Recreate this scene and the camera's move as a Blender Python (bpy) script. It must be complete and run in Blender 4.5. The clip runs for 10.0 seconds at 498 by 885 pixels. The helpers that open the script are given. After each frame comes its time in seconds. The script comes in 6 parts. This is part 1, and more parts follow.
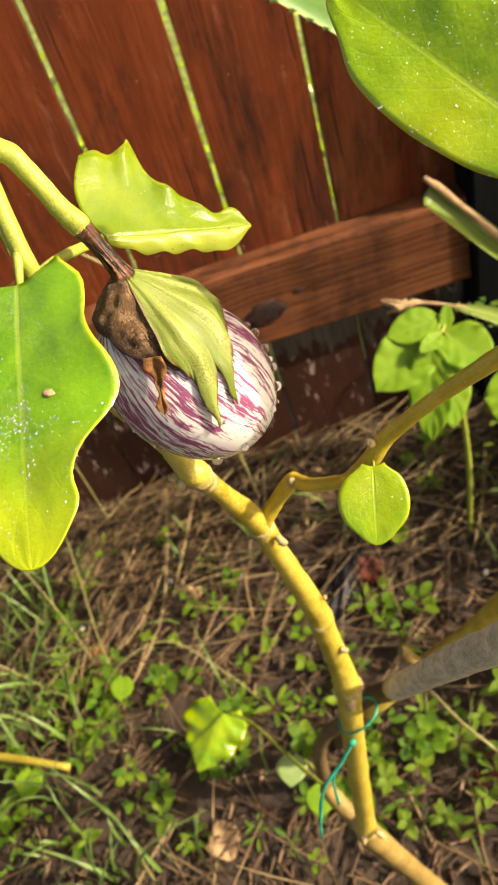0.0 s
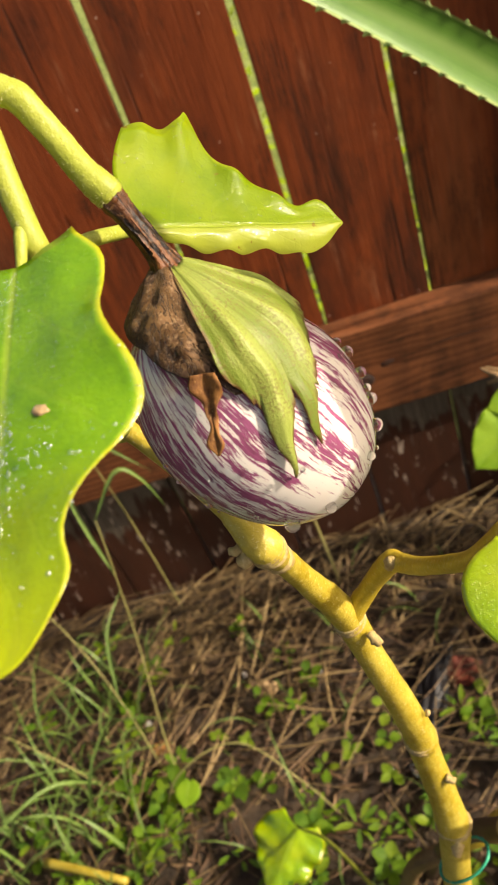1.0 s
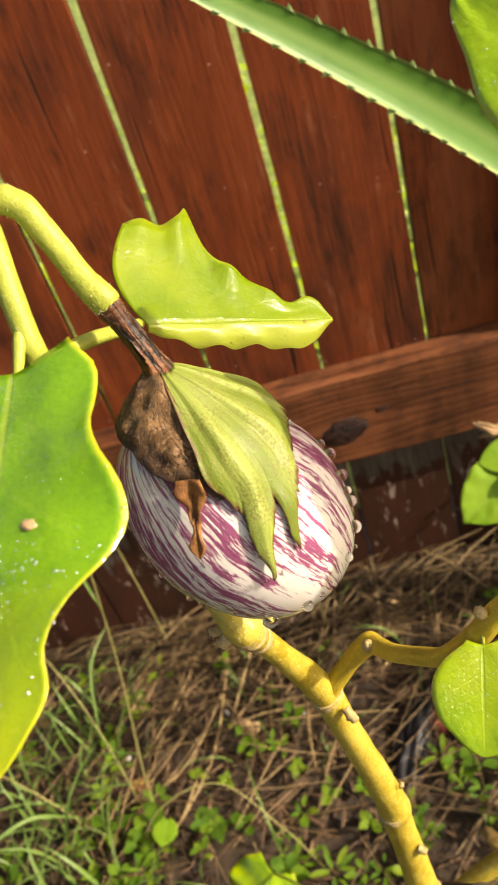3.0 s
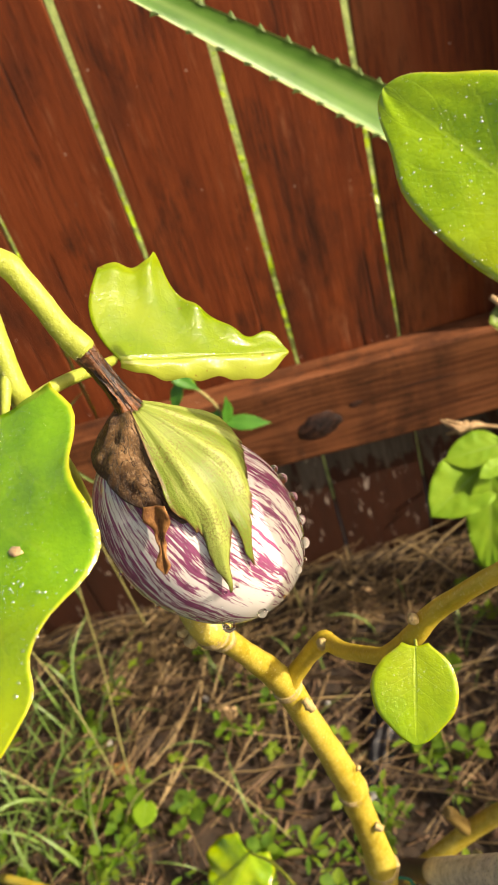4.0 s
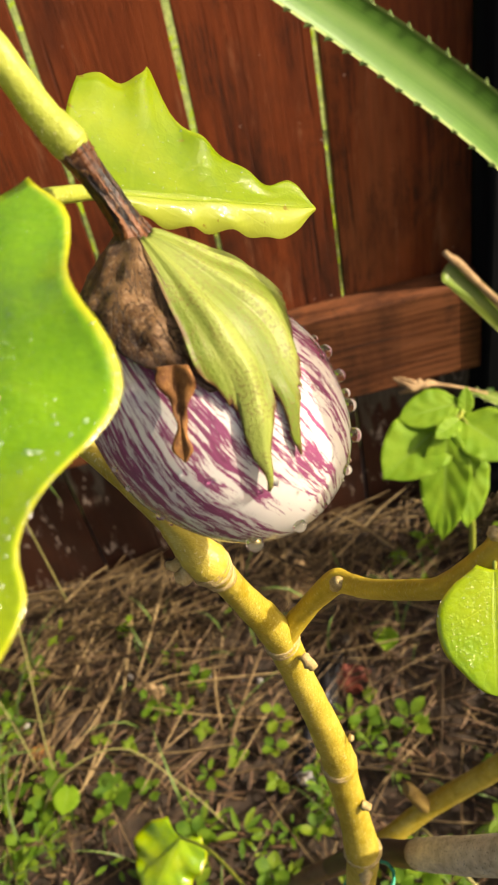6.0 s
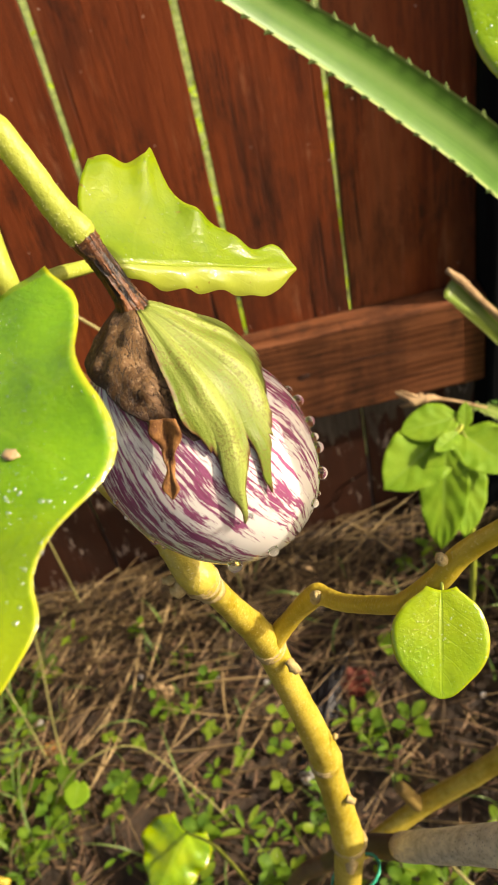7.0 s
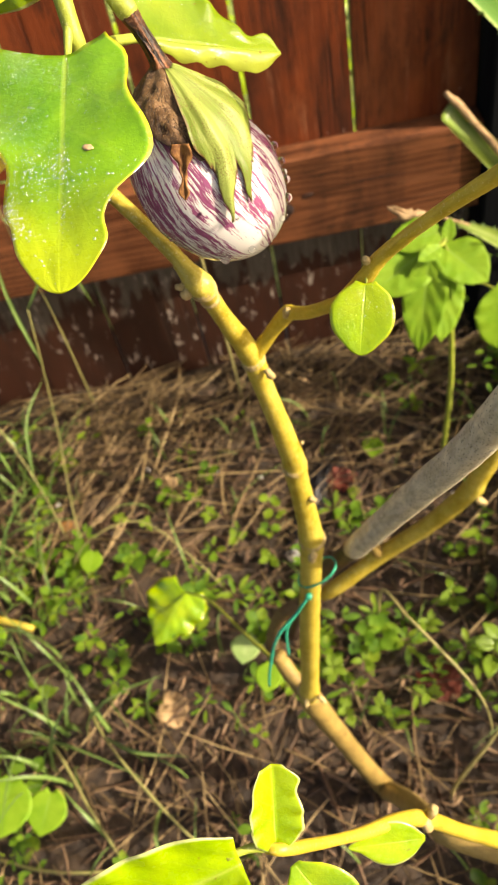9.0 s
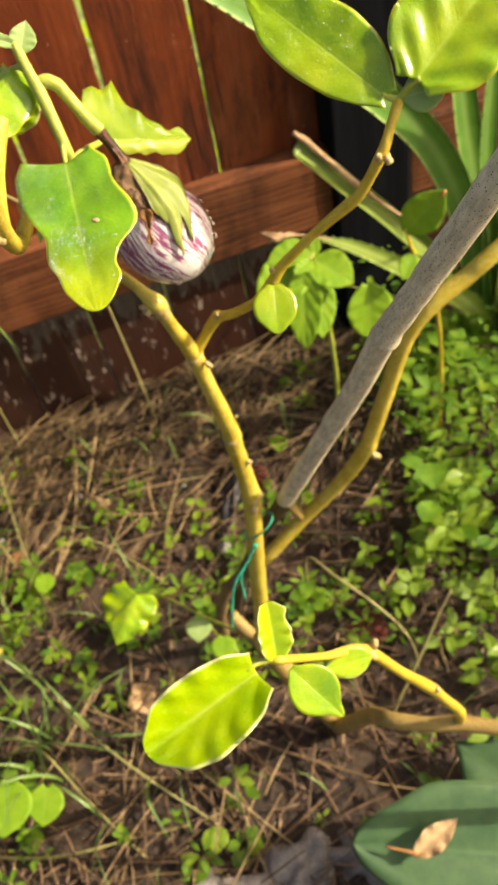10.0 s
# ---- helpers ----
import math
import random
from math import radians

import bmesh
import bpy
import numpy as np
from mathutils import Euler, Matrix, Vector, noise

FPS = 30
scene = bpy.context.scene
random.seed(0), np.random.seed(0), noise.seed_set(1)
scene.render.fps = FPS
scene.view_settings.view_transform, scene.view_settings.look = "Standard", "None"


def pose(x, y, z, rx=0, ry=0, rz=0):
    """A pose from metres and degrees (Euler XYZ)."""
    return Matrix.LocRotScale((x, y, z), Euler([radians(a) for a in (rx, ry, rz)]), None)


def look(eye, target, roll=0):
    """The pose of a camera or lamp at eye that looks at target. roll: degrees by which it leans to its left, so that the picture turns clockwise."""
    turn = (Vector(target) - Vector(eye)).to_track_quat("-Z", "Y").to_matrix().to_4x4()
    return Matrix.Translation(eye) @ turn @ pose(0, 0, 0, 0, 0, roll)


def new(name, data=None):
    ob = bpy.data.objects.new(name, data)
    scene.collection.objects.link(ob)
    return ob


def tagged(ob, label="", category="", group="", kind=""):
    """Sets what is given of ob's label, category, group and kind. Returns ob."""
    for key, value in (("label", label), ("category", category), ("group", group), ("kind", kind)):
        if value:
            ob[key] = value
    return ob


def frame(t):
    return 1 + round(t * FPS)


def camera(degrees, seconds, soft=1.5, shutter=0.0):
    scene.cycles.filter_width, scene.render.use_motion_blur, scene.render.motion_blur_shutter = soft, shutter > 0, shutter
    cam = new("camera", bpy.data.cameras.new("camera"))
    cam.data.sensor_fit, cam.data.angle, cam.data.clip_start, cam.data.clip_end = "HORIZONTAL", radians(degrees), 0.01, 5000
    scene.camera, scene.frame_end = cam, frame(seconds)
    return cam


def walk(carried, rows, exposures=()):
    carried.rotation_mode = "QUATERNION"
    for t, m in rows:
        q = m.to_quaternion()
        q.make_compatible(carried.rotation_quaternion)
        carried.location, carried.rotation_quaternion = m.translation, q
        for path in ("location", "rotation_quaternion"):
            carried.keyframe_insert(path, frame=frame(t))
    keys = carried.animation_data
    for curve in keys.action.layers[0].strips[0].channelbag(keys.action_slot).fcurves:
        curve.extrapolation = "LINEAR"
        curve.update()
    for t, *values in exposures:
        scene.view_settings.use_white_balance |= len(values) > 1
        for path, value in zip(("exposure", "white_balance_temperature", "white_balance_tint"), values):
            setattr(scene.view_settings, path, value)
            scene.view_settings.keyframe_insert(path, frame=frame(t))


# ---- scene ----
cam = camera(31.0, 10.0, 1.6)
cam.data.dof.use_dof, cam.data.dof.focus_distance, cam.data.dof.aperture_fstop = True, 0.265, 42.0
PATH = [
    (0, (0.097, 0.069, 1.192), (-0.001, 1.366, -0.327), -21.2),
    (0.5, (0.093, 0.091, 1.136), (-0.098, 1.469, -0.301), -23.6),
    (1, (0.089, 0.121, 1.121), (-0.124, 1.584, -0.225), -23.0),
    (1.5, (0.102, 0.141, 1.119), (-0.12, 1.658, -0.166), -22.0),
    (2, (0.102, 0.142, 1.121), (-0.13, 1.659, -0.162), -21.4),
    (2.2, (0.102, 0.135, 1.129), (-0.126, 1.651, -0.155), -21.1),
    (3.3, (0.097, 0.123, 1.147), (-0.074, 1.611, -0.179), -19.4),
    (3.5, (0.104, 0.117, 1.159), (-0.056, 1.597, -0.177), -19.3),
    (4, (0.11, 0.112, 1.166), (-0.048, 1.584, -0.178), -19.1),
    (4.5, (0.107, 0.111, 1.159), (-0.012, 1.57, -0.204), -18.0),
    (5, (0.082, 0.118, 1.123), (0.069, 1.555, -0.268), -14.8),
    (5.5, (0.083, 0.145, 1.105), (0.08, 1.576, -0.291), -14.3),
    (5.7, (0.078, 0.147, 1.105), (0.095, 1.573, -0.298), -13.7),
    (6.8, (0.066, 0.131, 1.128), (0.086, 1.552, -0.28), -12.9),
    (7, (0.081, 0.126, 1.136), (0.072, 1.555, -0.262), -13.7),
    (7.5, (0.1, 0.116, 1.152), (-0.038, 1.589, -0.194), -15.7),
    (8, (0.097, 0.114, 1.17), (-0.169, 1.592, -0.151), -15.5),
    (8.5, (0.095, 0.095, 1.182), (-0.141, 1.476, -0.245), -13.7),
    (8.8, (0.085, 0.054, 1.174), (-0.072, 1.313, -0.372), -13.7),
    (9, (0.081, 0.01, 1.188), (-0.015, 1.187, -0.425), -14.6),
    (9.2, (0.079, -0.033, 1.216), (0.032, 1.138, -0.405), -15.1),
    (9.5, (0.073, -0.072, 1.259), (0.112, 1.09, -0.368), -15.1),
    (10, (0.037, -0.113, 1.304), (0.185, 1.069, -0.303), -14.0),
]
walk(cam, [(t, look(eye, target, roll)) for t, eye, target, roll in PATH],
     exposures=((0, 0.50, 7600, 14), (0.6, 0.20, 7600, 14), (2.0, 0.22, 7600, 14), (3.5, 0.44, 7600, 14), (5.0, 0.38, 7600, 14), (8.5, 0.36, 7600, 14), (9.0, 0.66, 7600, 13), (10, 0.60, 7600, 13)))

# ---- world and sun ----
SUN = Vector((0.79, -0.21, 0.57)).normalized()
world = bpy.data.worlds.new("sky")
scene.world = world
world.use_nodes = True
wt = world.node_tree
sky = wt.nodes.new("ShaderNodeTexSky")
sky.sky_type = "NISHITA"
sky.sun_disc = False
sky.dust_density, sky.air_density, sky.ozone_density = 5.0, 0.8, 0.6
sky.sun_elevation = math.asin(SUN.z)
sky.sun_rotation = math.atan2(SUN.x, SUN.y)
wt.links.new(sky.outputs[0], wt.nodes["Background"].inputs[0])
wt.nodes["Background"].inputs[1].default_value = 0.15
sun = new("sun", bpy.data.lights.new("sun", "SUN"))
sun.data.energy, sun.data.angle, sun.data.color = 5.0, radians(0.8), (1.0, 0.94, 0.84)
sun.matrix_basis = look(SUN * 20, (0, 0, 0))


# ---- materials ----
class Nodes:
    """A small shorthand for building node materials."""

    def __init__(self, name):
        self.mat = bpy.data.materials.new(name)
        self.mat.use_nodes = True
        self.t = self.mat.node_tree
        self.bsdf = self.t.nodes["Principled BSDF"]
        self.out = self.t.nodes["Material Output"]

    def n(self, kind, **kw):
        node = self.t.nodes.new("ShaderNode" + kind)
        for key, value in kw.items():
            if key in node.inputs:
                node.inputs[key].default_value = value
        return node

    def link(self, a, b):
        self.t.links.new(a, b)

    def put(self, value, socket):
        if hasattr(value, "is_linked"):
            self.link(value, socket)
        else:
            socket.default_value = value

    def math(self, op, a, b=0.0, c=0.0, clamp=False):
        node = self.n("Math")
        node.operation, node.use_clamp = op, clamp
        for k, v in enumerate((a, b, c)):
            self.put(v, node.inputs[k])
        return node.outputs[0]

    def mix(self, fac, a, b, blend="MIX"):
        node = self.n("Mix")
        node.data_type, node.blend_type = "RGBA", blend
        self.put(fac, node.inputs[0])
        self.put(a if hasattr(a, "is_linked") else (*a[:3], 1), node.inputs[6])
        self.put(b if hasattr(b, "is_linked") else (*b[:3], 1), node.inputs[7])
        return node.outputs[2]

    def coords(self, kind="Object", scale=(1, 1, 1)):
        tc = self.n("TexCoord")
        mp = self.n("Mapping")
        mp.inputs["Scale"].default_value = scale
        self.link(tc.outputs[kind], mp.inputs[0])
        return mp.outputs[0]

    def noise(self, vec, scale, detail=4.0, rough=0.55, distort=0.0):
        node = self.n("TexNoise", Scale=scale, Detail=detail, Roughness=rough, Distortion=distort)
        self.link(vec, node.inputs["Vector"])
        return node.outputs["Fac"]

    def ramp(self, fac, lo, hi):
        node = self.n("MapRange")
        node.clamp = True
        self.put(fac, node.inputs[0])
        node.inputs[1].default_value, node.inputs[2].default_value = lo, hi
        return node.outputs[0]

    def bump(self, height, strength, distance):
        node = self.n("Bump", Strength=strength, Distance=distance)
        self.link(height, node.inputs["Height"])
        self.link(node.outputs[0], self.bsdf.inputs["Normal"])
        return node

    def base(self, colour, rough=0.5, spec=0.5):
        self.put(colour if hasattr(colour, "is_linked") else (*colour[:3], 1), self.bsdf.inputs["Base Color"])
        self.put(rough, self.bsdf.inputs["Roughness"])
        self.bsdf.inputs["Specular IOR Level"].default_value = spec


def simple(name, a, b, scale=40, rough=0.6, bump=0.3, depth=0.001, stretch=(1, 1, 1), fine=6.0, spec=0.4):
    """Two tones mixed by coarse and fine noise, with relief."""
    m = Nodes(name)
    v = m.coords("Object", stretch)
    big, small = m.noise(v, scale), m.noise(v, scale * fine, 3.0)
    fac = m.ramp(m.math("ADD", m.math("MULTIPLY", big, 0.65), m.math("MULTIPLY", small, 0.35)), 0.33, 0.68)
    m.base(m.mix(fac, a, b), rough, spec)
    m.bump(m.math("ADD", big, m.math("MULTIPLY", small, 0.5)), bump, depth)
    return m.mat


def leaf_material(name, dark, light, vein, edge, trans=0.3, rough=0.33, wet=0.5, veins=6.0, rim=0.93, spots=0.0, vary=0.0, glow=None, roll=0.0, yellow=0.0, tip_light=0.0):
    """A leaf: u runs from stalk to tip, v across; pale veins, light rim, wet gloss, light shining through."""
    m = Nodes(name)
    uv = m.n("UVMap")
    sep = m.n("SeparateXYZ")
    m.link(uv.outputs[0], sep.inputs[0])
    u, v = sep.outputs[0], sep.outputs[1]
    side = m.math("MULTIPLY", m.math("ABSOLUTE", m.math("SUBTRACT", v, 0.5)), 2.0)
    obj = m.coords("Object")
    blotch = m.noise(obj, 55.0, 4.0)
    grain = m.noise(obj, 700.0, 3.0)
    fac = m.ramp(m.math("ADD", m.math("MULTIPLY", blotch, 0.75), m.math("MULTIPLY", grain, 0.25)), 0.36, 0.66)
    col = m.mix(fac, dark, light)
    cloud = m.noise(obj, 24.0, 3.0)
    col = m.mix(m.math("MULTIPLY", m.ramp(cloud, 0.50, 0.68), yellow), col, (0.44, 0.50, 0.008))
    mid = m.math("MULTIPLY", m.math("SUBTRACT", 1.0, m.ramp(side, 0.014, 0.05)), m.ramp(u, 1.1, 0.25))
    wob = m.math("MULTIPLY", m.math("SUBTRACT", blotch, 0.5), 0.35)
    arc = m.math("FRACT", m.math("ADD", m.math("MULTIPLY", m.math("SUBTRACT", u, m.math("MULTIPLY", side, 0.30)), veins), wob))
    near = m.math("ABSOLUTE", m.math("SUBTRACT", arc, 0.5))
    ribs = m.math("MULTIPLY", m.math("SUBTRACT", 1.0, m.ramp(near, 0.02, 0.055)), m.ramp(side, 1.0, 0.55))
    net = m.n("TexVoronoi", Scale=420.0)
    net.feature = "DISTANCE_TO_EDGE"
    m.link(obj, net.inputs["Vector"])
    vm = m.math("MAXIMUM", m.math("MULTIPLY", mid, 0.75), m.math("MULTIPLY", ribs, 0.13), clamp=True)
    col = m.mix(m.math("MULTIPLY", vm, 0.75), col, vein)
    col = m.mix(m.math("MULTIPLY", m.ramp(side, rim, rim + 0.05), 0.7), col, edge)
    if roll:
        col = m.mix(m.math("MULTIPLY", m.ramp(v, 0.49, 0.44), roll), col, (0.50, 0.54, 0.08))
    # Sunlight on the tip end, painted as bright yellow towards u = 1.
    if tip_light:
        lit_tip = m.ramp(m.math("ADD", u, m.math("MULTIPLY", m.math("SUBTRACT", cloud, 0.5), 0.5)), 0.55, 0.98)
        col = m.mix(m.math("MULTIPLY", lit_tip, tip_light), col, (0.62, 0.64, 0.010))
    if vary:
        geo = m.n("NewGeometry")
        one = geo.outputs["Random Per Island"]
        col = m.mix(m.math("MULTIPLY", m.ramp(one, 0.55, 1.0), vary), col, (0.34, 0.42, 0.035))
        col = m.mix(m.math("MULTIPLY", m.ramp(one, 0.35, 0.0), vary), col, (0.035, 0.12, 0.025))
    if spots:
        dots = m.ramp(m.noise(obj, 260.0, 2.0), 0.70, 0.74)
        col = m.mix(m.math("MULTIPLY", dots, spots), col, (0.25, 0.13, 0.02))
    damp = m.ramp(m.noise(obj, 75.0, 5.0, 0.65), 0.42, 0.58)
    m.base(col, m.math("SUBTRACT", rough + 0.16, m.math("MULTIPLY", damp, wet * 0.5)), 0.32)
    drops = m.n("TexVoronoi", Scale=1400.0)
    drops.inputs["Randomness"].default_value = 1.0
    m.link(obj, drops.inputs["Vector"])
    beads = m.math("MULTIPLY", m.math("SUBTRACT", 1.0, m.ramp(drops.outputs["Distance"], 0.05, 0.40)), m.math("MULTIPLY", damp, wet))
    height = m.math("ADD", m.math("MULTIPLY", m.math("SUBTRACT", 1.0, vm), 0.8), m.math("ADD", m.math("MULTIPLY", beads, 0.10), m.math("MULTIPLY", m.ramp(net.outputs["Distance"], 0.0, 0.2), 0.10)))
    pucker = m.noise(obj, 210.0, 2.0)
    height = m.math("ADD", height, m.math("MULTIPLY", pucker, 1.1))
    wetness = m.n("Bump", Strength=0.6, Distance=0.0008)
    m.link(m.math("ADD", height, m.math("MULTIPLY", beads, 0.25)), wetness.inputs["Height"])
    bump = m.bump(height, 0.32, 0.0006)
    m.bsdf.inputs["Coat Weight"].default_value = wet
    m.bsdf.inputs["Coat Roughness"].default_value = 0.15
    m.link(wetness.outputs[0], m.bsdf.inputs["Coat Normal"])
    tr = m.n("BsdfTranslucent")
    m.link(m.mix(0.5, col, glow or light, "MIX"), tr.inputs[0])
    m.link(bump.outputs[0], tr.inputs["Normal"])
    ms = m.n("MixShader")
    ms.inputs[0].default_value = trans
    m.link(m.bsdf.outputs[0], ms.inputs[1])
    m.link(tr.outputs[0], ms.inputs[2])
    m.link(ms.outputs[0], m.out.inputs[0])
    return m.mat


def blade_material(name, dark, light, stripe, trans=0.2, margin=0.0):
    """A long blade: fine lengthwise lines and a pale stripe along the middle."""
    m = Nodes(name)
    uv = m.n("UVMap")
    sep = m.n("SeparateXYZ")
    m.link(uv.outputs[0], sep.inputs[0])
    side = m.math("MULTIPLY", m.math("ABSOLUTE", m.math("SUBTRACT", sep.outputs[1], 0.5)), 2.0)
    vec = m.coords("UV", (5, 60, 1))
    lines = m.noise(vec, 1.0, 5.0)
    obj = m.noise(m.coords("Object"), 30.0, 3.0)
    col = m.mix(m.ramp(m.math("ADD", m.math("MULTIPLY", lines, 0.6), m.math("MULTIPLY", obj, 0.4)), 0.35, 0.65), dark, light)
    col = m.mix(m.math("MULTIPLY", m.math("SUBTRACT", 1.0, m.ramp(side, 0.05, 0.38)), 0.65), col, stripe)
    if margin:
        col = m.mix(m.math("MULTIPLY", m.ramp(side, 0.86, 0.95), margin), col, (0.42, 0.48, 0.17))
    m.base(col, 0.38, 0.5)
    b = m.bump(lines, 0.25, 0.0008)
    tr = m.n("BsdfTranslucent")
    m.link(col, tr.inputs[0])
    ms = m.n("MixShader")
    ms.inputs[0].default_value = trans
    m.link(m.bsdf.outputs[0], ms.inputs[1])
    m.link(tr.outputs[0], ms.inputs[2])
    m.link(ms.outputs[0], m.out.inputs[0])
    return m.mat


def board_material(name, bare):
    """Red-brown stained fence wood with grain, dark weather stains, scuffs and, low down, worn grey patches."""
    m = Nodes(name)
    info = m.n("ObjectInfo")
    tc = m.n("TexCoord")
    shift = m.n("VectorMath")
    shift.operation = "ADD"
    m.link(tc.outputs["Object"], shift.inputs[0])
    comb = m.n("CombineXYZ")
    m.link(m.math("MULTIPLY", info.outputs["Random"], 7.0), comb.inputs[0])
    m.link(m.math("MULTIPLY", info.outputs["Random"], 3.0), comb.inputs[2])
    m.link(comb.outputs[0], shift.inputs[1])

    def vec(scale):
        mp = m.n("Mapping")
        mp.inputs["Scale"].default_value = scale
        m.link(shift.outputs[0], mp.inputs[0])
        return mp.outputs[0]

    long = (1.0, 1.0, 0.07) if not bare else (0.07, 1.0, 1.0)
    fibre = (1.0, 1.0, 0.03) if not bare else (0.03, 1.0, 1.0)
    grain = m.noise(vec(long), 160.0, 5.0, 0.65, 0.4)
    hair = m.noise(vec(fibre), 520.0, 3.0, 0.7)
    figure = m.noise(vec(long), 26.0, 4.0, 0.6, 1.2)
    stain = m.noise(vec((1, 1, 0.4)), 8.0, 6.0, 0.65)
    smudge = m.noise(vec((1, 1, 0.45)), 17.0, 6.0, 0.72, 0.6)
    fac = m.ramp(m.math("ADD", m.math("MULTIPLY", grain, 0.35), m.math("ADD", m.math("MULTIPLY", figure, 0.45), m.math("MULTIPLY", hair, 0.20))), 0.35, 0.66)
    if bare:
        at = m.n("SeparateXYZ")
        m.link(tc.outputs["Object"], at.inputs[0])
        dx, dz = m.math("SUBTRACT", at.outputs[0], 0.113), m.math("SUBTRACT", at.outputs[2], 0.341)
        r2 = m.math("ADD", m.math("MULTIPLY", m.math("MULTIPLY", dx, dx), 0.22), m.math("MULTIPLY", dz, dz))
        flow = m.math("MULTIPLY", dz, m.math("DIVIDE", r2, m.math("ADD", r2, 0.0009)))
        warp = m.math("MULTIPLY", m.math("ADD", figure, m.math("MULTIPLY", stain, 0.6)), 9.0)
        rings = m.math("SINE", m.math("ADD", m.math("MULTIPLY", flow, 620.0), warp))
        fac = m.math("SUBTRACT", fac, m.math("MULTIPLY", m.ramp(rings, 0.35, 1.0), 0.42), clamp=True)
        col = m.mix(fac, (0.078, 0.024, 0.0085), (0.27, 0.100, 0.040))
    else:
        col = m.mix(fac, (0.087, 0.0158, 0.0047), (0.252, 0.058, 0.0150))
    fade = m.ramp(m.noise(vec((1, 1, 0.3)), 6.0, 5.0, 0.6), 0.52, 0.70)
    col = m.mix(m.math("MULTIPLY", fade, 0.55), col, (0.33, 0.115, 0.043))
    col = m.mix(m.math("MULTIPLY", m.ramp(stain, 0.50, 0.68), 0.7), col, (0.030, 0.013, 0.008))
    dirty = m.math("MULTIPLY", m.ramp(smudge, 0.50, 0.62), m.ramp(m.math("ADD", m.math("MULTIPLY", grain, 0.5), m.math("MULTIPLY", hair, 0.5)), 0.58, 0.44))
    col = m.mix(m.math("MULTIPLY", dirty, 0.68), col, (0.014, 0.009, 0.006))
    crack = m.math("MULTIPLY", m.ramp(m.noise(vec(fibre), 85.0, 2.0, 0.5), 0.68, 0.71), m.ramp(stain, 0.42, 0.55))
    col = m.mix(m.math("MULTIPLY", crack, 0.8), col, (0.007, 0.004, 0.003))
    scuff = m.math("MULTIPLY", m.ramp(m.noise(vec(long), 75.0, 4.0, 0.75), 0.57, 0.70), m.ramp(smudge, 0.52, 0.42))
    col = m.mix(m.math("MULTIPLY", scuff, 0.6), col, (0.33, 0.14, 0.066))
    fleck = m.n("TexVoronoi", Scale=95.0)
    m.link(vec((1, 1, 0.7)), fleck.inputs["Vector"])
    pick = m.n("SeparateXYZ")
    m.link(fleck.outputs["Color"], pick.inputs[0])
    dust = m.math("MULTIPLY", m.math("SUBTRACT", 1.0, m.ramp(fleck.outputs["Distance"], 0.05, 0.10)), m.ramp(pick.outputs[0], 0.93, 0.94))
    col = m.mix(m.math("MULTIPLY", dust, 0.8), col, (0.62, 0.50, 0.40))
    height = m.math("SUBTRACT", m.math("ADD", grain, m.math("MULTIPLY", hair, 0.5)), m.math("MULTIPLY", crack, 1.5))
    if not bare:
        pos = m.n("SeparateXYZ")
        geo = m.n("NewGeometry")
        m.link(geo.outputs["Position"], pos.inputs[0])
        rag = m.noise(vec((1, 1, 0.25)), 42.0, 4.0)
        band = m.math("SUBTRACT", pos.outputs[2], m.math("MULTIPLY", m.math("SUBTRACT", rag, 0.5), 0.34))
        worn = m.math("MULTIPLY", m.ramp(band, 0.20, 0.225), m.math("SUBTRACT", 1.0, m.ramp(pos.outputs[2], 0.36, 0.38)))
        grey = m.mix(fac, (0.038, 0.031, 0.023), (0.15, 0.125, 0.092))
        # Lower boards darker: dark stain plus the shade below the rail, mixed into colour.
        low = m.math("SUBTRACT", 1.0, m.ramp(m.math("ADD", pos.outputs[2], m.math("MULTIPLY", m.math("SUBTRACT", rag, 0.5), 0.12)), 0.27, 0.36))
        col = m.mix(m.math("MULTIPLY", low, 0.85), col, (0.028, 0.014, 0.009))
        col = m.mix(m.math("MULTIPLY", worn, 0.88), col, grey)
        chips = m.ramp(m.noise(vec((1, 1, 0.35)), 70.0, 4.0, 0.7), 0.60, 0.68)
        col = m.mix(m.math("MULTIPLY", chips, m.math("SUBTRACT", 1.0, m.ramp(pos.outputs[2], 0.27, 0.34))), col, (0.34, 0.27, 0.21))
    m.base(col, m.ramp(grain, -0.6, 1.3), 0.22)
    m.bump(m.math("ADD", height, m.math("MULTIPLY", figure, 0.6)), 0.6, 0.0014)
    return m.mat


def straw_material(name, dull, tan, bright):
    """Dry stalks and bits, each piece of its own shade."""
    m = Nodes(name)
    geo = m.n("NewGeometry")
    one = geo.outputs["Random Per Island"]
    v = m.coords("Object")
    grain = m.noise(v, 160.0, 3.0)
    fac = m.math("ADD", one, m.math("MULTIPLY", m.math("SUBTRACT", grain, 0.5), 0.5))
    col = m.mix(m.ramp(fac, 0.05, 0.5), dull, tan)
    col = m.mix(m.ramp(fac, 0.62, 1.05), col, bright)
    m.base(col, 0.55, 0.4)
    m.bump(grain, 0.3, 0.0005)
    return m.mat


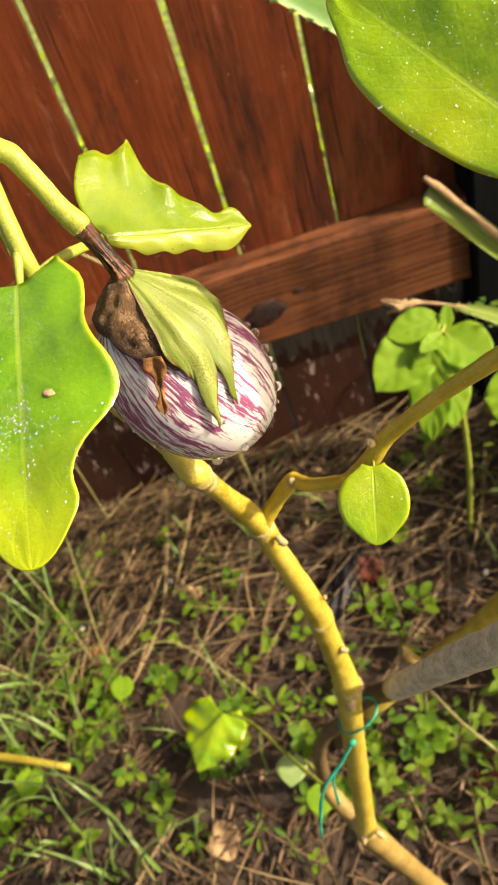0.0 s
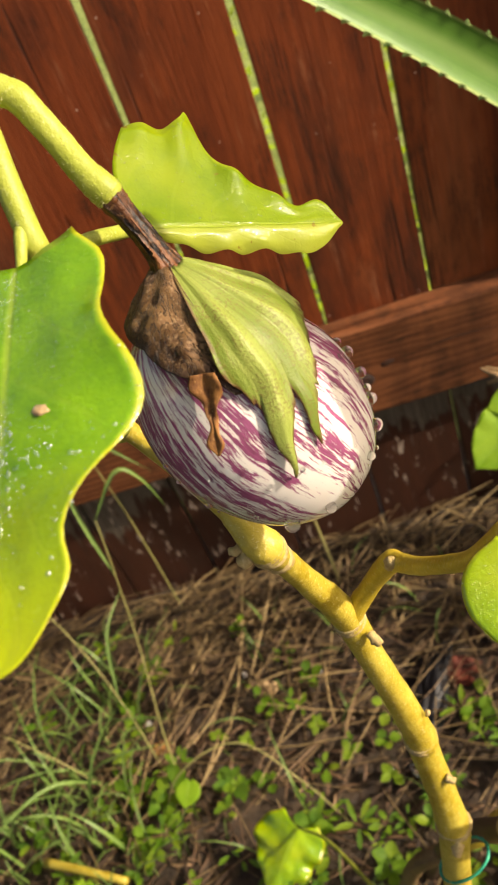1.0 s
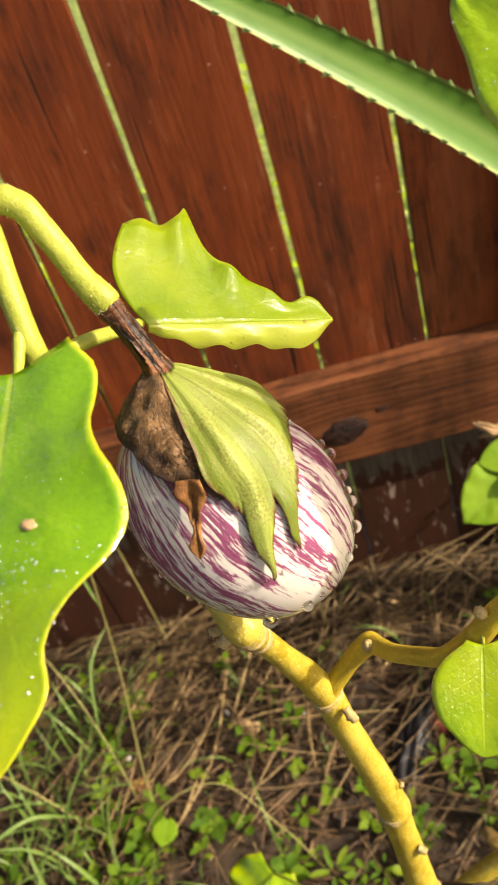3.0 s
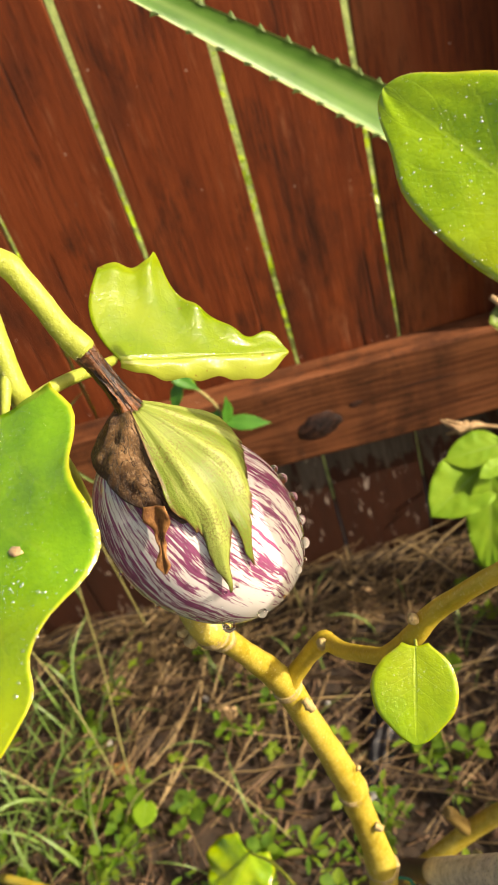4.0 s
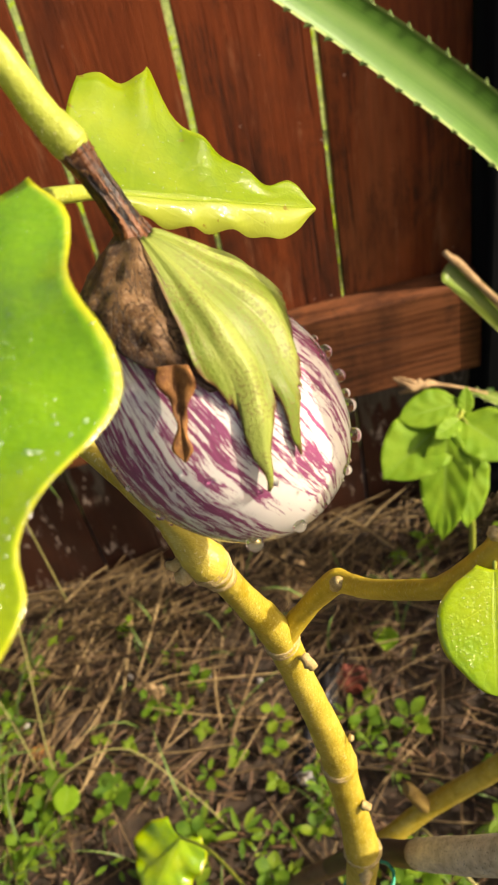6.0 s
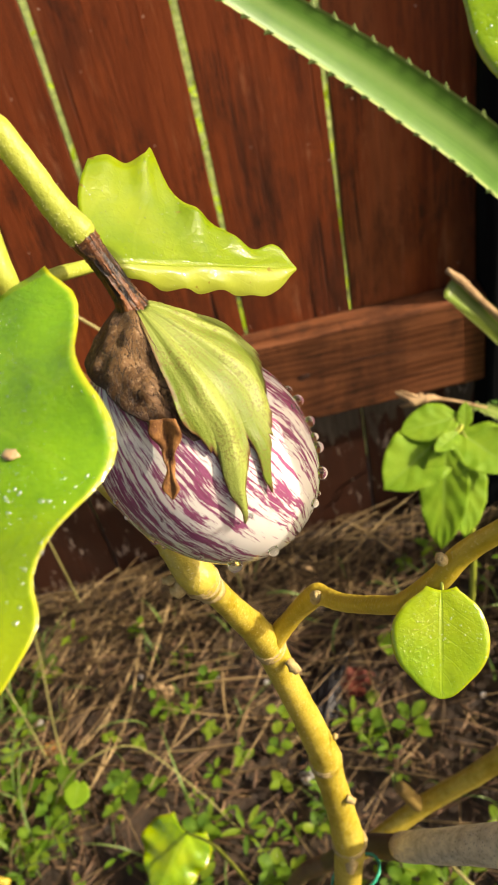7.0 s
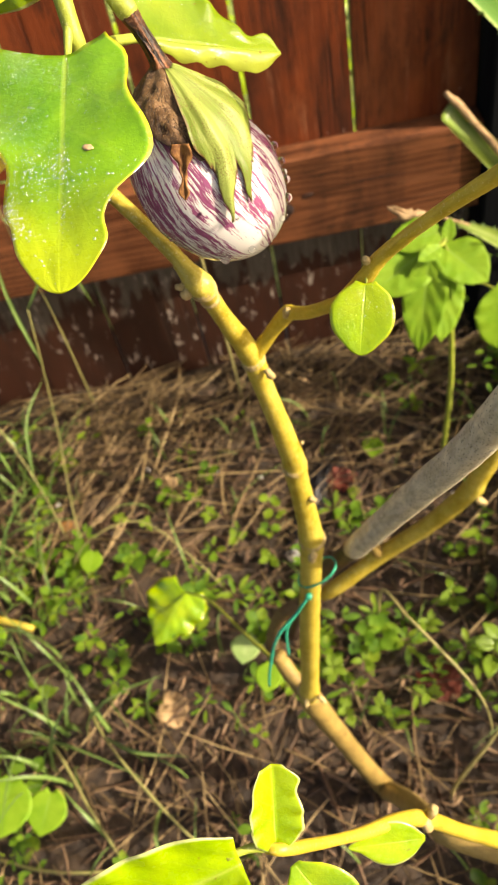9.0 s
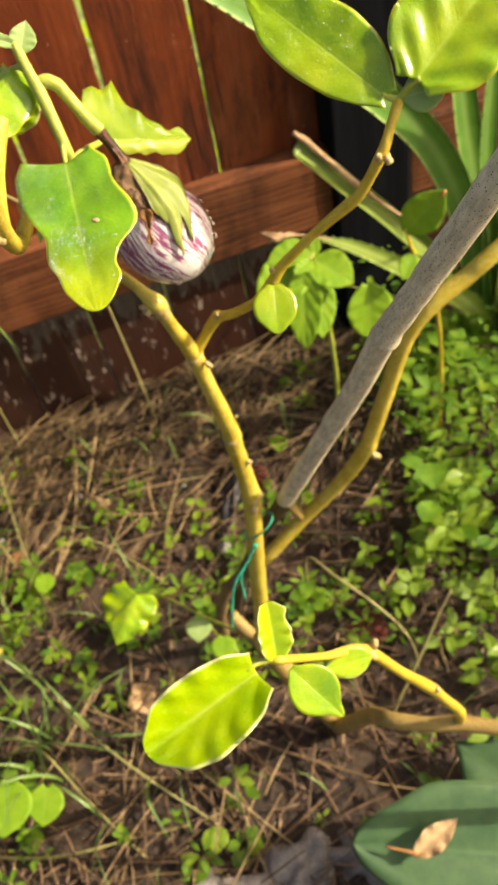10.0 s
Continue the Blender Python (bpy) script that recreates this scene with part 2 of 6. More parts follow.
def soil_material():
    m = Nodes("soil")
    v = m.coords("Object")
    big, mid, fine = m.noise(v, 6.0), m.noise(v, 60.0, 5.0, 0.65), m.noise(v, 420.0, 3.0, 0.7)
    col = m.mix(m.ramp(mid, 0.35, 0.7), (0.020, 0.013, 0.008), (0.10, 0.062, 0.034))
    col = m.mix(m.math("MULTIPLY", m.ramp(fine, 0.62, 0.74), 0.55), col, (0.22, 0.17, 0.12))
    col = m.mix(m.math("MULTIPLY", m.ramp(big, 0.45, 0.7), 0.35), col, (0.05, 0.034, 0.022))
    m.base(col, m.ramp(mid, 0.0, 0.9), 0.4)
    m.bump(m.math("ADD", mid, m.math("MULTIPLY", fine, 0.6)), 0.9, 0.006)
    return m.mat


def stem_material(name, a, b, scar, scale=60.0, rough=0.42):
    """Yellow-green or woody bark with specks and lengthwise streaks."""
    m = Nodes(name)
    obj = m.coords("Object")
    streak = m.noise(m.coords("UV", (7.0, 14.0, 1.0)), 1.0, 4.0)
    blotch = m.noise(obj, scale, 4.0)
    speck = m.noise(obj, 900.0, 2.0)
    col = m.mix(m.ramp(m.math("ADD", m.math("MULTIPLY", streak, 0.4), m.math("MULTIPLY", blotch, 0.6)), 0.36, 0.66), a, b)
    col = m.mix(m.math("MULTIPLY", m.ramp(speck, 0.60, 0.72), 0.55), col, scar)
    m.base(col, rough, 0.45)
    m.bump(m.math("ADD", m.math("MULTIPLY", speck, 0.8), m.math("ADD", blotch, m.noise(obj, 280.0, 2.0))), 0.38, 0.0007)
    return m.mat


def stake_material():
    """Weathered grey-tan bark with small black pits and pale lichen."""
    m = Nodes("weathered_stake")
    obj = m.coords("Object")
    big, fine = m.noise(obj, 60.0, 4.0), m.noise(obj, 500.0, 3.0)
    streak = m.noise(m.coords("UV", (3.0, 16.0, 1.0)), 1.0, 4.0)
    col = m.mix(m.ramp(m.math("ADD", m.math("MULTIPLY", big, 0.5), m.math("MULTIPLY", streak, 0.5)), 0.35, 0.65), (0.42, 0.36, 0.21), (0.80, 0.72, 0.47))
    col = m.mix(m.math("MULTIPLY", m.ramp(fine, 0.55, 0.75), 0.5), col, (0.66, 0.60, 0.50))
    pits = m.n("TexVoronoi", Scale=760.0)
    m.link(obj, pits.inputs["Vector"])
    pick = m.n("SeparateXYZ")
    m.link(pits.outputs["Color"], pick.inputs[0])
    hole = m.math("MULTIPLY", m.math("SUBTRACT", 1.0, m.ramp(pits.outputs["Distance"], 0.18, 0.32)), m.ramp(pick.outputs[0], 0.30, 0.35))
    col = m.mix(m.math("MULTIPLY", hole, 0.75), col, (0.02, 0.016, 0.012))
    m.base(col, 0.8, 0.3)
    m.bump(m.math("SUBTRACT", m.math("ADD", big, m.math("MULTIPLY", fine, 0.5)), hole), 0.6, 0.001)
    return m.mat


def calyx_material():
    """Pale green flesh with brighter ribs, fine brown specks and browned rims."""
    m = Nodes("green_calyx")
    uv = m.n("UVMap")
    sep = m.n("SeparateXYZ")
    m.link(uv.outputs[0], sep.inputs[0])
    obj = m.coords("Object")
    cloud = m.noise(obj, 120.0, 4.0)
    along = m.noise(m.coords("UV", (2.0, 26.0, 1.0)), 1.0, 3.0)
    wave = m.math("COSINE", m.math("ADD", m.math("MULTIPLY", sep.outputs[1], 17.28), m.math("SUBTRACT", m.math("MULTIPLY", cloud, 1.2), 4.25)))
    col = m.mix(m.ramp(m.math("ADD", m.math("MULTIPLY", m.math("MULTIPLY", wave, m.ramp(sep.outputs[0], 0.05, 0.45)), 0.32), along), 0.15, 0.85), (0.125, 0.180, 0.014), (0.285, 0.345, 0.070))
    vein = m.ramp(m.noise(m.coords("UV", (2.5, 34.0, 1.0)), 1.0, 4.0, 0.6), 0.54, 0.68)
    col = m.mix(m.math("MULTIPLY", vein, 0.45), col, (0.17, 0.13, 0.022))
    speck = m.noise(obj, 1500.0, 2.0, 0.6)
    zone = m.ramp(cloud, 0.36, 0.56)
    col = m.mix(m.math("MULTIPLY", m.ramp(speck, 0.50, 0.60), m.math("MULTIPLY", zone, 0.6)), col, (0.15, 0.10, 0.022))
    rim = m.math("MULTIPLY", m.math("MAXIMUM", m.ramp(sep.outputs[0], 0.93, 0.975), m.ramp(sep.outputs[1], 0.035, 0.012)), m.ramp(m.noise(obj, 260.0), 0.36, 0.50))
    col = m.mix(m.math("MULTIPLY", rim, 0.9), col, (0.10, 0.038, 0.012))
    m.base(col, 0.5, 0.4)
    m.bump(m.math("ADD", m.math("MULTIPLY", wave, 0.15), m.math("ADD", m.math("MULTIPLY", along, 0.5), m.math("MULTIPLY", speck, 0.5))), 0.45, 0.0007)
    return m.mat


def dried_material():
    """Leathery brown skin: tan swells, dark creases, a black shrunken rim."""
    m = Nodes("dried_calyx")
    uv = m.n("UVMap")
    sep = m.n("SeparateXYZ")
    m.link(uv.outputs[0], sep.inputs[0])
    obj = m.coords("Object")
    cloud, fine = m.noise(obj, 130.0, 4.0, 0.6), m.noise(obj, 1100.0, 3.0, 0.65)
    crease = m.noise(m.coords("UV", (5.0, 9.0, 1.0)), 1.0, 4.0, 0.6, 1.5)
    col = m.mix(m.ramp(cloud, 0.36, 0.64), (0.050, 0.020, 0.006), (0.21, 0.115, 0.045))
    col = m.mix(m.math("MULTIPLY", m.ramp(fine, 0.52, 0.70), 0.55), col, (0.40, 0.27, 0.15))
    cut = m.math("SUBTRACT", 1.0, m.ramp(m.math("ABSOLUTE", m.math("SUBTRACT", crease, 0.5)), 0.004, 0.035))
    col = m.mix(m.math("MULTIPLY", cut, 0.8), col, (0.012, 0.006, 0.003))
    rim = m.ramp(m.math("ADD", sep.outputs[0], m.math("MULTIPLY", m.math("SUBTRACT", cloud, 0.5), 0.35)), 0.80, 0.97)
    col = m.mix(m.math("MULTIPLY", rim, 0.85), col, (0.022, 0.009, 0.004))
    m.base(col, 0.55, 0.4)
    m.bump(m.math("SUBTRACT", m.math("ADD", cloud, m.math("MULTIPLY", fine, 0.25)), m.math("MULTIPLY", cut, 0.5)), 0.7, 0.0012)
    return m.mat


def dead_stalk_material():
    """Shrunken dark stalk: black lengthwise grooves between rust-brown, slightly shiny ridges."""
    m = Nodes("dead_stalk")
    obj = m.coords("Object")
    groove = m.noise(m.coords("UV", (2.2, 8.0, 1.0)), 1.0, 3.0, 0.6, 0.8)
    fine = m.noise(obj, 900.0, 3.0, 0.65)
    col = m.mix(m.ramp(groove, 0.44, 0.60), (0.005, 0.003, 0.002), (0.17, 0.058, 0.014))
    col = m.mix(m.math("MULTIPLY", m.ramp(fine, 0.56, 0.72), 0.5), col, (0.30, 0.15, 0.05))
    m.base(col, 0.42, 0.4)
    m.bump(m.math("ADD", m.math("MULTIPLY", groove, 1.5), m.math("MULTIPLY", fine, 0.4)), 0.9, 0.0010)
    return m.mat


def fruit_material():
    """White skin with broken purple streaks that run from stalk end to blossom end."""
    m = Nodes("striped_skin")
    tc = m.n("TexCoord")
    sep = m.n("SeparateXYZ")
    m.link(tc.outputs["Object"], sep.inputs[0])
    x, y, z = sep.outputs
    ang = m.math("ARCTAN2", y, x)
    wob = m.noise(tc.outputs["Object"], 60.0, 2.0)

    def streaks(k, along, det, seed):
        c = m.n("CombineXYZ")
        tw = m.math("ADD", ang, m.math("MULTIPLY", m.math("SUBTRACT", wob, 0.5), 0.14))
        m.link(m.math("MULTIPLY", m.math("COSINE", tw), k), c.inputs[0])
        m.link(m.math("MULTIPLY", m.math("SINE", tw), k), c.inputs[1])
        m.link(m.math("ADD", m.math("MULTIPLY", z, along), seed), c.inputs[2])
        return m.noise(c.outputs[0], 1.0, det, 0.65)

    broad = streaks(7.0, 20.0, 3.0, 3.0)
    thin = streaks(19.0, 70.0, 5.0, 9.0)
    brk = streaks(42.0, 330.0, 3.0, 4.0)
    mask = m.math("ADD", m.math("MULTIPLY", broad, 0.46), m.math("ADD", m.math("MULTIPLY", thin, 0.36), m.math("MULTIPLY", brk, 0.18)))
    pale = m.math("ADD", m.math("MULTIPLY", x, 0.62), m.math("MULTIPLY", z, -0.70))
    mask = m.math("SUBTRACT", mask, m.math("MULTIPLY", m.ramp(pale, 0.012, 0.034), 0.060))
    fac = m.ramp(mask, 0.462, 0.502)
    gaps = streaks(30.0, 120.0, 4.0, 17.0)
    fac = m.math("MULTIPLY", fac, m.math("SUBTRACT", 1.0, m.math("MULTIPLY", m.ramp(gaps, 0.555, 0.60), 0.85)))
    purple = m.mix(m.ramp(m.math("ADD", m.math("MULTIPLY", brk, 0.5), m.math("MULTIPLY", thin, 0.5)), 0.40, 0.62), (0.15, 0.008, 0.066), (0.31, 0.045, 0.16))
    white = m.mix(m.noise(tc.outputs["Object"], 70.0, 3.0), (0.76, 0.71, 0.61), (0.85, 0.82, 0.77))
    m.base(m.mix(m.math("MULTIPLY", fac, 0.94), white, purple), 0.16, 0.5)
    m.bsdf.inputs["Coat Weight"].default_value = 0.4
    m.bsdf.inputs["Coat Roughness"].default_value = 0.08
    m.bsdf.inputs["Subsurface Weight"].default_value = 0.08
    m.bsdf.inputs["Subsurface Radius"].default_value = (0.004, 0.002, 0.002)
    m.bump(m.math("ADD", thin, m.math("MULTIPLY", wob, 2.0)), 0.08, 0.0006)
    return m.mat


M = {}
M["skin"] = fruit_material()
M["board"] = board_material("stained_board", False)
M["rail"] = board_material("stained_rail", True)
M["post"] = simple("black_painted_wood", (0.003, 0.0035, 0.004), (0.011, 0.012, 0.013), 30, 0.9, 0.4, 0.002, (1, 1, 0.1), spec=0.04)
M["knot"] = simple("dark_knot", (0.004, 0.002, 0.002), (0.035, 0.014, 0.008), 120, 0.8, 1.0, 0.004)
M["knot_ring"] = simple("knot_ring", (0.020, 0.008, 0.005), (0.065, 0.022, 0.009), 150, 0.7, 0.8, 0.002)
M["soil"] = soil_material()
M["lawn"] = simple("lawn_turf", (0.06, 0.14, 0.015), (0.52, 0.58, 0.16), 45, 0.7, 1.0, 0.02)
M["leaf"] = leaf_material("eggplant_leaf", (0.16, 0.33, 0.005), (0.36, 0.54, 0.007), (0.42, 0.56, 0.05), (0.55, 0.52, 0.02), 0.26, 0.24, 1.0, glow=(0.62, 0.74, 0.01), yellow=0.5)
# The big leaf, with its sunlit tip painted into the colour.
M["leaf_big"] = leaf_material("lit_tip_eggplant_leaf", (0.085, 0.25, 0.008), (0.20, 0.42, 0.010), (0.40, 0.54, 0.06), (0.60, 0.55, 0.02), 0.24, 0.24, 1.0, 4.5, glow=(0.62, 0.74, 0.01), yellow=0.45, tip_light=0.6)
M["leaf_pale"] = leaf_material("pale_leaf", (0.28, 0.47, 0.006), (0.44, 0.60, 0.010), (0.52, 0.62, 0.08), (0.74, 0.74, 0.34), 0.30, 0.24, 1.0, 5.0, 0.90, 0.5, glow=(0.50, 0.60, 0.015), yellow=0.5)
M["leaf_roll"] = leaf_material("rolled_leaf", (0.145, 0.26, 0.003), (0.24, 0.35, 0.004), (0.44, 0.52, 0.05), (0.42, 0.50, 0.03), 0.38, 0.30, 0.25, 5.0, 0.95, 0.8, glow=(0.56, 0.64, 0.008), roll=0.65, yellow=0.5)
M["leaf_young"] = leaf_material("young_leaf", (0.22, 0.36, 0.09), (0.36, 0.48, 0.17), (0.48, 0.56, 0.26), (0.50, 0.54, 0.2), 0.3, 0.55, 0.1)
M["leaf_mint"] = leaf_material("weed_leaf", (0.17, 0.34, 0.012), (0.28, 0.45, 0.025), (0.30, 0.46, 0.10), (0.28, 0.44, 0.07), 0.40, 0.5, 0.05, 7.0, 0.97, glow=(0.42, 0.58, 0.02))
M["weed"] = leaf_material("small_weed_leaf", (0.065, 0.165, 0.010), (0.185, 0.33, 0.024), (0.28, 0.44, 0.07), (0.2, 0.36, 0.04), 0.4, 0.4, 0.3, 5.0, 0.98, vary=0.5, glow=(0.40, 0.60, 0.02))
M["thicket"] = leaf_material("thicket_leaf", (0.055, 0.155, 0.010), (0.175, 0.33, 0.022), (0.22, 0.36, 0.05), (0.15, 0.28, 0.03), 0.35, 0.4, 0.3, 5.0, 0.98, vary=0.45, glow=(0.26, 0.42, 0.015))
M["sprig_leaf"] = leaf_material("sprig_leaf", (0.05, 0.20, 0.020), (0.10, 0.32, 0.035), (0.20, 0.42, 0.07), (0.14, 0.36, 0.05), 0.35, 0.4, 0.2, 5.0, 0.98)
M["leaf_grey"] = leaf_material("grey_green_leaf", (0.034, 0.085, 0.030), (0.058, 0.120, 0.040), (0.09, 0.16, 0.07), (0.11, 0.18, 0.08), 0.1, 0.5, 0.1, 0.0, 0.97)
M["grass"] = blade_material("grass_blade", (0.075, 0.17, 0.022), (0.20, 0.30, 0.065), (0.26, 0.36, 0.12))
M["straw"] = straw_material("dry_straw", (0.055, 0.034, 0.016), (0.20, 0.13, 0.056), (0.50, 0.36, 0.165))
M["chips"] = straw_material("bark_chips", (0.035, 0.022, 0.014), (0.15, 0.085, 0.045), (0.34, 0.22, 0.12))
M["culm"] = straw_material("grass_culm", (0.20, 0.22, 0.05), (0.34, 0.30, 0.11), (0.45, 0.36, 0.2))
M["spiny"] = blade_material("spiny_blade", (0.060, 0.17, 0.020), (0.135, 0.30, 0.042), (0.24, 0.38, 0.10), 0.18, 0.7)
M["cut_blade"] = blade_material("yellow_green_blade", (0.12, 0.20, 0.020), (0.26, 0.36, 0.05), (0.34, 0.42, 0.12), 0.2, 0.6)
M["spine"] = simple("brown_spine", (0.05, 0.12, 0.018), (0.13, 0.16, 0.04), 90, 0.5, 0.2)
M["stem"] = stem_material("yellow_green_stem", (0.36, 0.26, 0.010), (0.58, 0.47, 0.075), (0.72, 0.64, 0.34))
M["twig"] = stem_material("yellow_brown_twig", (0.42, 0.30, 0.014), (0.60, 0.45, 0.045), (0.66, 0.54, 0.20))
M["shoot"] = stem_material("green_shoot", (0.26, 0.31, 0.028), (0.39, 0.43, 0.06), (0.56, 0.58, 0.22), 50.0, 0.5)
M["woody"] = stem_material("woody_base", (0.20, 0.13, 0.030), (0.38, 0.26, 0.065), (0.36, 0.28, 0.14), 40.0, 0.65)
M["foot"] = stem_material("brown_foot", (0.10, 0.058, 0.022), (0.22, 0.135, 0.05), (0.24, 0.17, 0.09), 40.0, 0.7)
M["stake"] = stake_material()
M["stake_dark"] = stem_material("dark_bark", (0.028, 0.014, 0.008), (0.085, 0.045, 0.025), (0.05, 0.03, 0.02), 40.0, 0.6)
M["scar"] = simple("corky_scar", (0.32, 0.22, 0.07), (0.56, 0.44, 0.20), 300, 0.8, 0.5, 0.0006)
M["calyx"] = calyx_material()
M["dried"] = dried_material()
M["dead_stalk"] = dead_stalk_material()
M["tooth"] = stem_material("dead_tooth", (0.09, 0.030, 0.008), (0.34, 0.15, 0.035), (0.42, 0.24, 0.08), 320.0, 0.72)
M["husk"] = simple("dead_leaf", (0.24, 0.14, 0.06), (0.55, 0.38, 0.19), 60, 0.75, 0.7, 0.002)
M["rust"] = simple("rust_leaf", (0.10, 0.018, 0.010), (0.19, 0.045, 0.020), 60, 0.7, 0.6, 0.002)
M["orange"] = simple("orange_leaf", (0.30, 0.12, 0.03), (0.50, 0.24, 0.07), 70, 0.7, 0.6, 0.002)
M["plastic"] = simple("black_film", (0.004, 0.004, 0.005), (0.012, 0.012, 0.014), 40, 0.4, 0.6, 0.004)
M["twine"] = simple("green_twine", (0.0, 0.20, 0.11), (0.03, 0.42, 0.25), 300, 0.35, 0.3, 0.0004)
M["stone"] = simple("rough_concrete", (0.11, 0.095, 0.08), (0.34, 0.31, 0.27), 45, 0.85, 1.0, 0.004)
M["bristle"] = simple("pale_bristle", (0.52, 0.48, 0.24), (0.70, 0.66, 0.40), 90, 0.6, 0.1)
M["pebble"] = simple("pale_pebble", (0.35, 0.33, 0.30), (0.62, 0.60, 0.56), 90, 0.6, 0.3)
water = Nodes("water_bead")
water.base((1, 1, 1), 0.02, 0.5)
water.bsdf.inputs["Transmission Weight"].default_value = 1.0
water.bsdf.inputs["IOR"].default_value = 1.33
M["water"] = water.mat
dew = Nodes("dew_film")
clear, shine, both = dew.n("BsdfTransparent"), dew.n("BsdfGlossy", Roughness=0.26), dew.n("MixShader")
both.inputs[0].default_value = 0.20
dew.link(clear.outputs[0], both.inputs[1])
dew.link(shine.outputs[0], both.inputs[2])
dew.link(both.outputs[0], dew.out.inputs[0])
M["dew"] = dew.mat


# ---- builders ----
def thing(name, at, label, category, group="", kind=""):
    """An Empty at the base of a thing, which carries its parts."""
    ob = new(name)
    ob.empty_display_size = 0.02
    ob.location = at
    return tagged(ob, label, category, group, kind)


def world_of(ob):
    m = Matrix.Identity(4)
    chain = []
    while ob:
        chain.append(ob)
        ob = ob.parent
    for o in reversed(chain):
        m = m @ o.matrix_parent_inverse @ o.matrix_basis
    return m


def finish(bm, name, material, smooth=True):
    me = bpy.data.meshes.new(name)
    for f in bm.faces:
        f.smooth = smooth
    bm.to_mesh(me)
    bm.free()
    me.materials.append(material)
    return me


def part(name, bm, material, parent=None, label="", smooth=True):
    """Links a bmesh that is in world coordinates as one mesh object under a thing or a part."""
    ob = new(name, finish(bm, name, material, smooth))
    if parent:
        ob.parent = parent
        ob.matrix_parent_inverse = world_of(parent).inverted()
    return tagged(ob, label)


def stuff(name, verts, faces, material, label, category, uvs=None, smooth=True):
    me = bpy.data.meshes.new(name)
    me.from_pydata(verts, [], faces)
    if smooth:
        me.polygons.foreach_set("use_smooth", [True] * len(me.polygons))
    if uvs is not None:
        layer = me.uv_layers.new(name="UVMap")
        idx = np.zeros(len(me.loops), dtype=np.int32)
        me.loops.foreach_get("vertex_index", idx)
        layer.data.foreach_set("uv", np.asarray(uvs, dtype=np.float32)[idx].ravel())
    me.materials.append(material)
    return tagged(new(name, me), label, category, "", "stuff")


def spline(points, steps=6):
    """Points on a smooth curve through the given ones (Catmull-Rom); the tuples may carry a radius as well."""
    p = [np.array(q, float) for q in points]
    p = [2 * p[0] - p[1]] + p + [2 * p[-1] - p[-2]]
    out = []
    for i in range(1, len(p) - 2):
        for k in range(steps):
            t = k / steps
            out.append(0.5 * (2 * p[i] + (p[i + 1] - p[i - 1]) * t + (2 * p[i - 1] - 5 * p[i] + 4 * p[i + 1] - p[i + 2]) * t * t
                              + (3 * p[i] - p[i - 1] - 3 * p[i + 1] + p[i + 2]) * t ** 3))
    out.append(p[-2])
    return out


def tube(points, sides=12, steps=6, rough=0.04, bm=None, seed=0.0):
    """A tapering stem through (x, y, z, radius) points, closed at both ends, with slightly uneven skin."""
    bm = bm or bmesh.new()
    layer = bm.loops.layers.uv.verify()
    line = spline(points, steps)
    side = Vector((0.31, 0.87, 0.38))
    rings, along = [], 0.0
    for i, q in enumerate(line):
        a, b = line[max(i - 1, 0)], line[min(i + 1, len(line) - 1)]
        d = Vector((b - a)[:3]).normalized()
        x = (side - d * side.dot(d)).normalized()
        y = d.cross(x)
        side = x
        if i:
            along += float(np.linalg.norm((q - line[i - 1])[:3]))
        ring = []
        for k in range(sides):
            w = 2 * math.pi * k / sides
            c = Vector(q[:3])
            n = x * math.cos(w) + y * math.sin(w)
            r = q[3] * (1 + rough * 2 * noise.noise((c + n * q[3]) * (0.5 / max(q[3], 1e-4)) + Vector((seed, seed, 0))))
            ring.append(bm.verts.new(c + n * r))
        rings.append((ring, along))
    for (r0, s0), (r1, s1) in zip(rings, rings[1:]):
        for k in range(sides):
            f = bm.faces.new((r0[k], r0[(k + 1) % sides], r1[(k + 1) % sides], r1[k]))
            us = (k / sides, (k + 1) / sides, (k + 1) / sides, k / sides)
            for lp, u, s in zip(f.loops, us, (s0, s0, s1, s1)):
                lp[layer].uv = (s * 30, u)
    bm.faces.new(list(reversed(rings[0][0])))
    bm.faces.new(rings[-1][0])
    return bm


def axes(base, to, normal):
    """A frame at base: x towards the point to, z as near to normal as that allows."""
    x = (Vector(to) - Vector(base)).normalized()
    z = Vector(normal)
    z = (z - x * z.dot(x)).normalized()
    y = z.cross(x)
    m = Matrix((x, y, z)).transposed().to_4x4()
    m.translation = Vector(base)
    return m, (Vector(to) - Vector(base)).length


def curve_at(values, u):
    """Smooth reading of evenly spaced values at u from 0 to 1."""
    n = len(values) - 1
    f = min(max(u, 0.0), 1.0) * n
    i = min(int(f), n - 1)
    t = f - i
    g = lambda k: values[min(max(k, 0), n)]
    a, b, c, d = g(i - 1), g(i), g(i + 1), g(i + 2)
    return 0.5 * (2 * b + (c - a) * t + (2 * a - 5 * b + 4 * c - d) * t * t + (3 * b - a - 3 * c + d) * t ** 3)


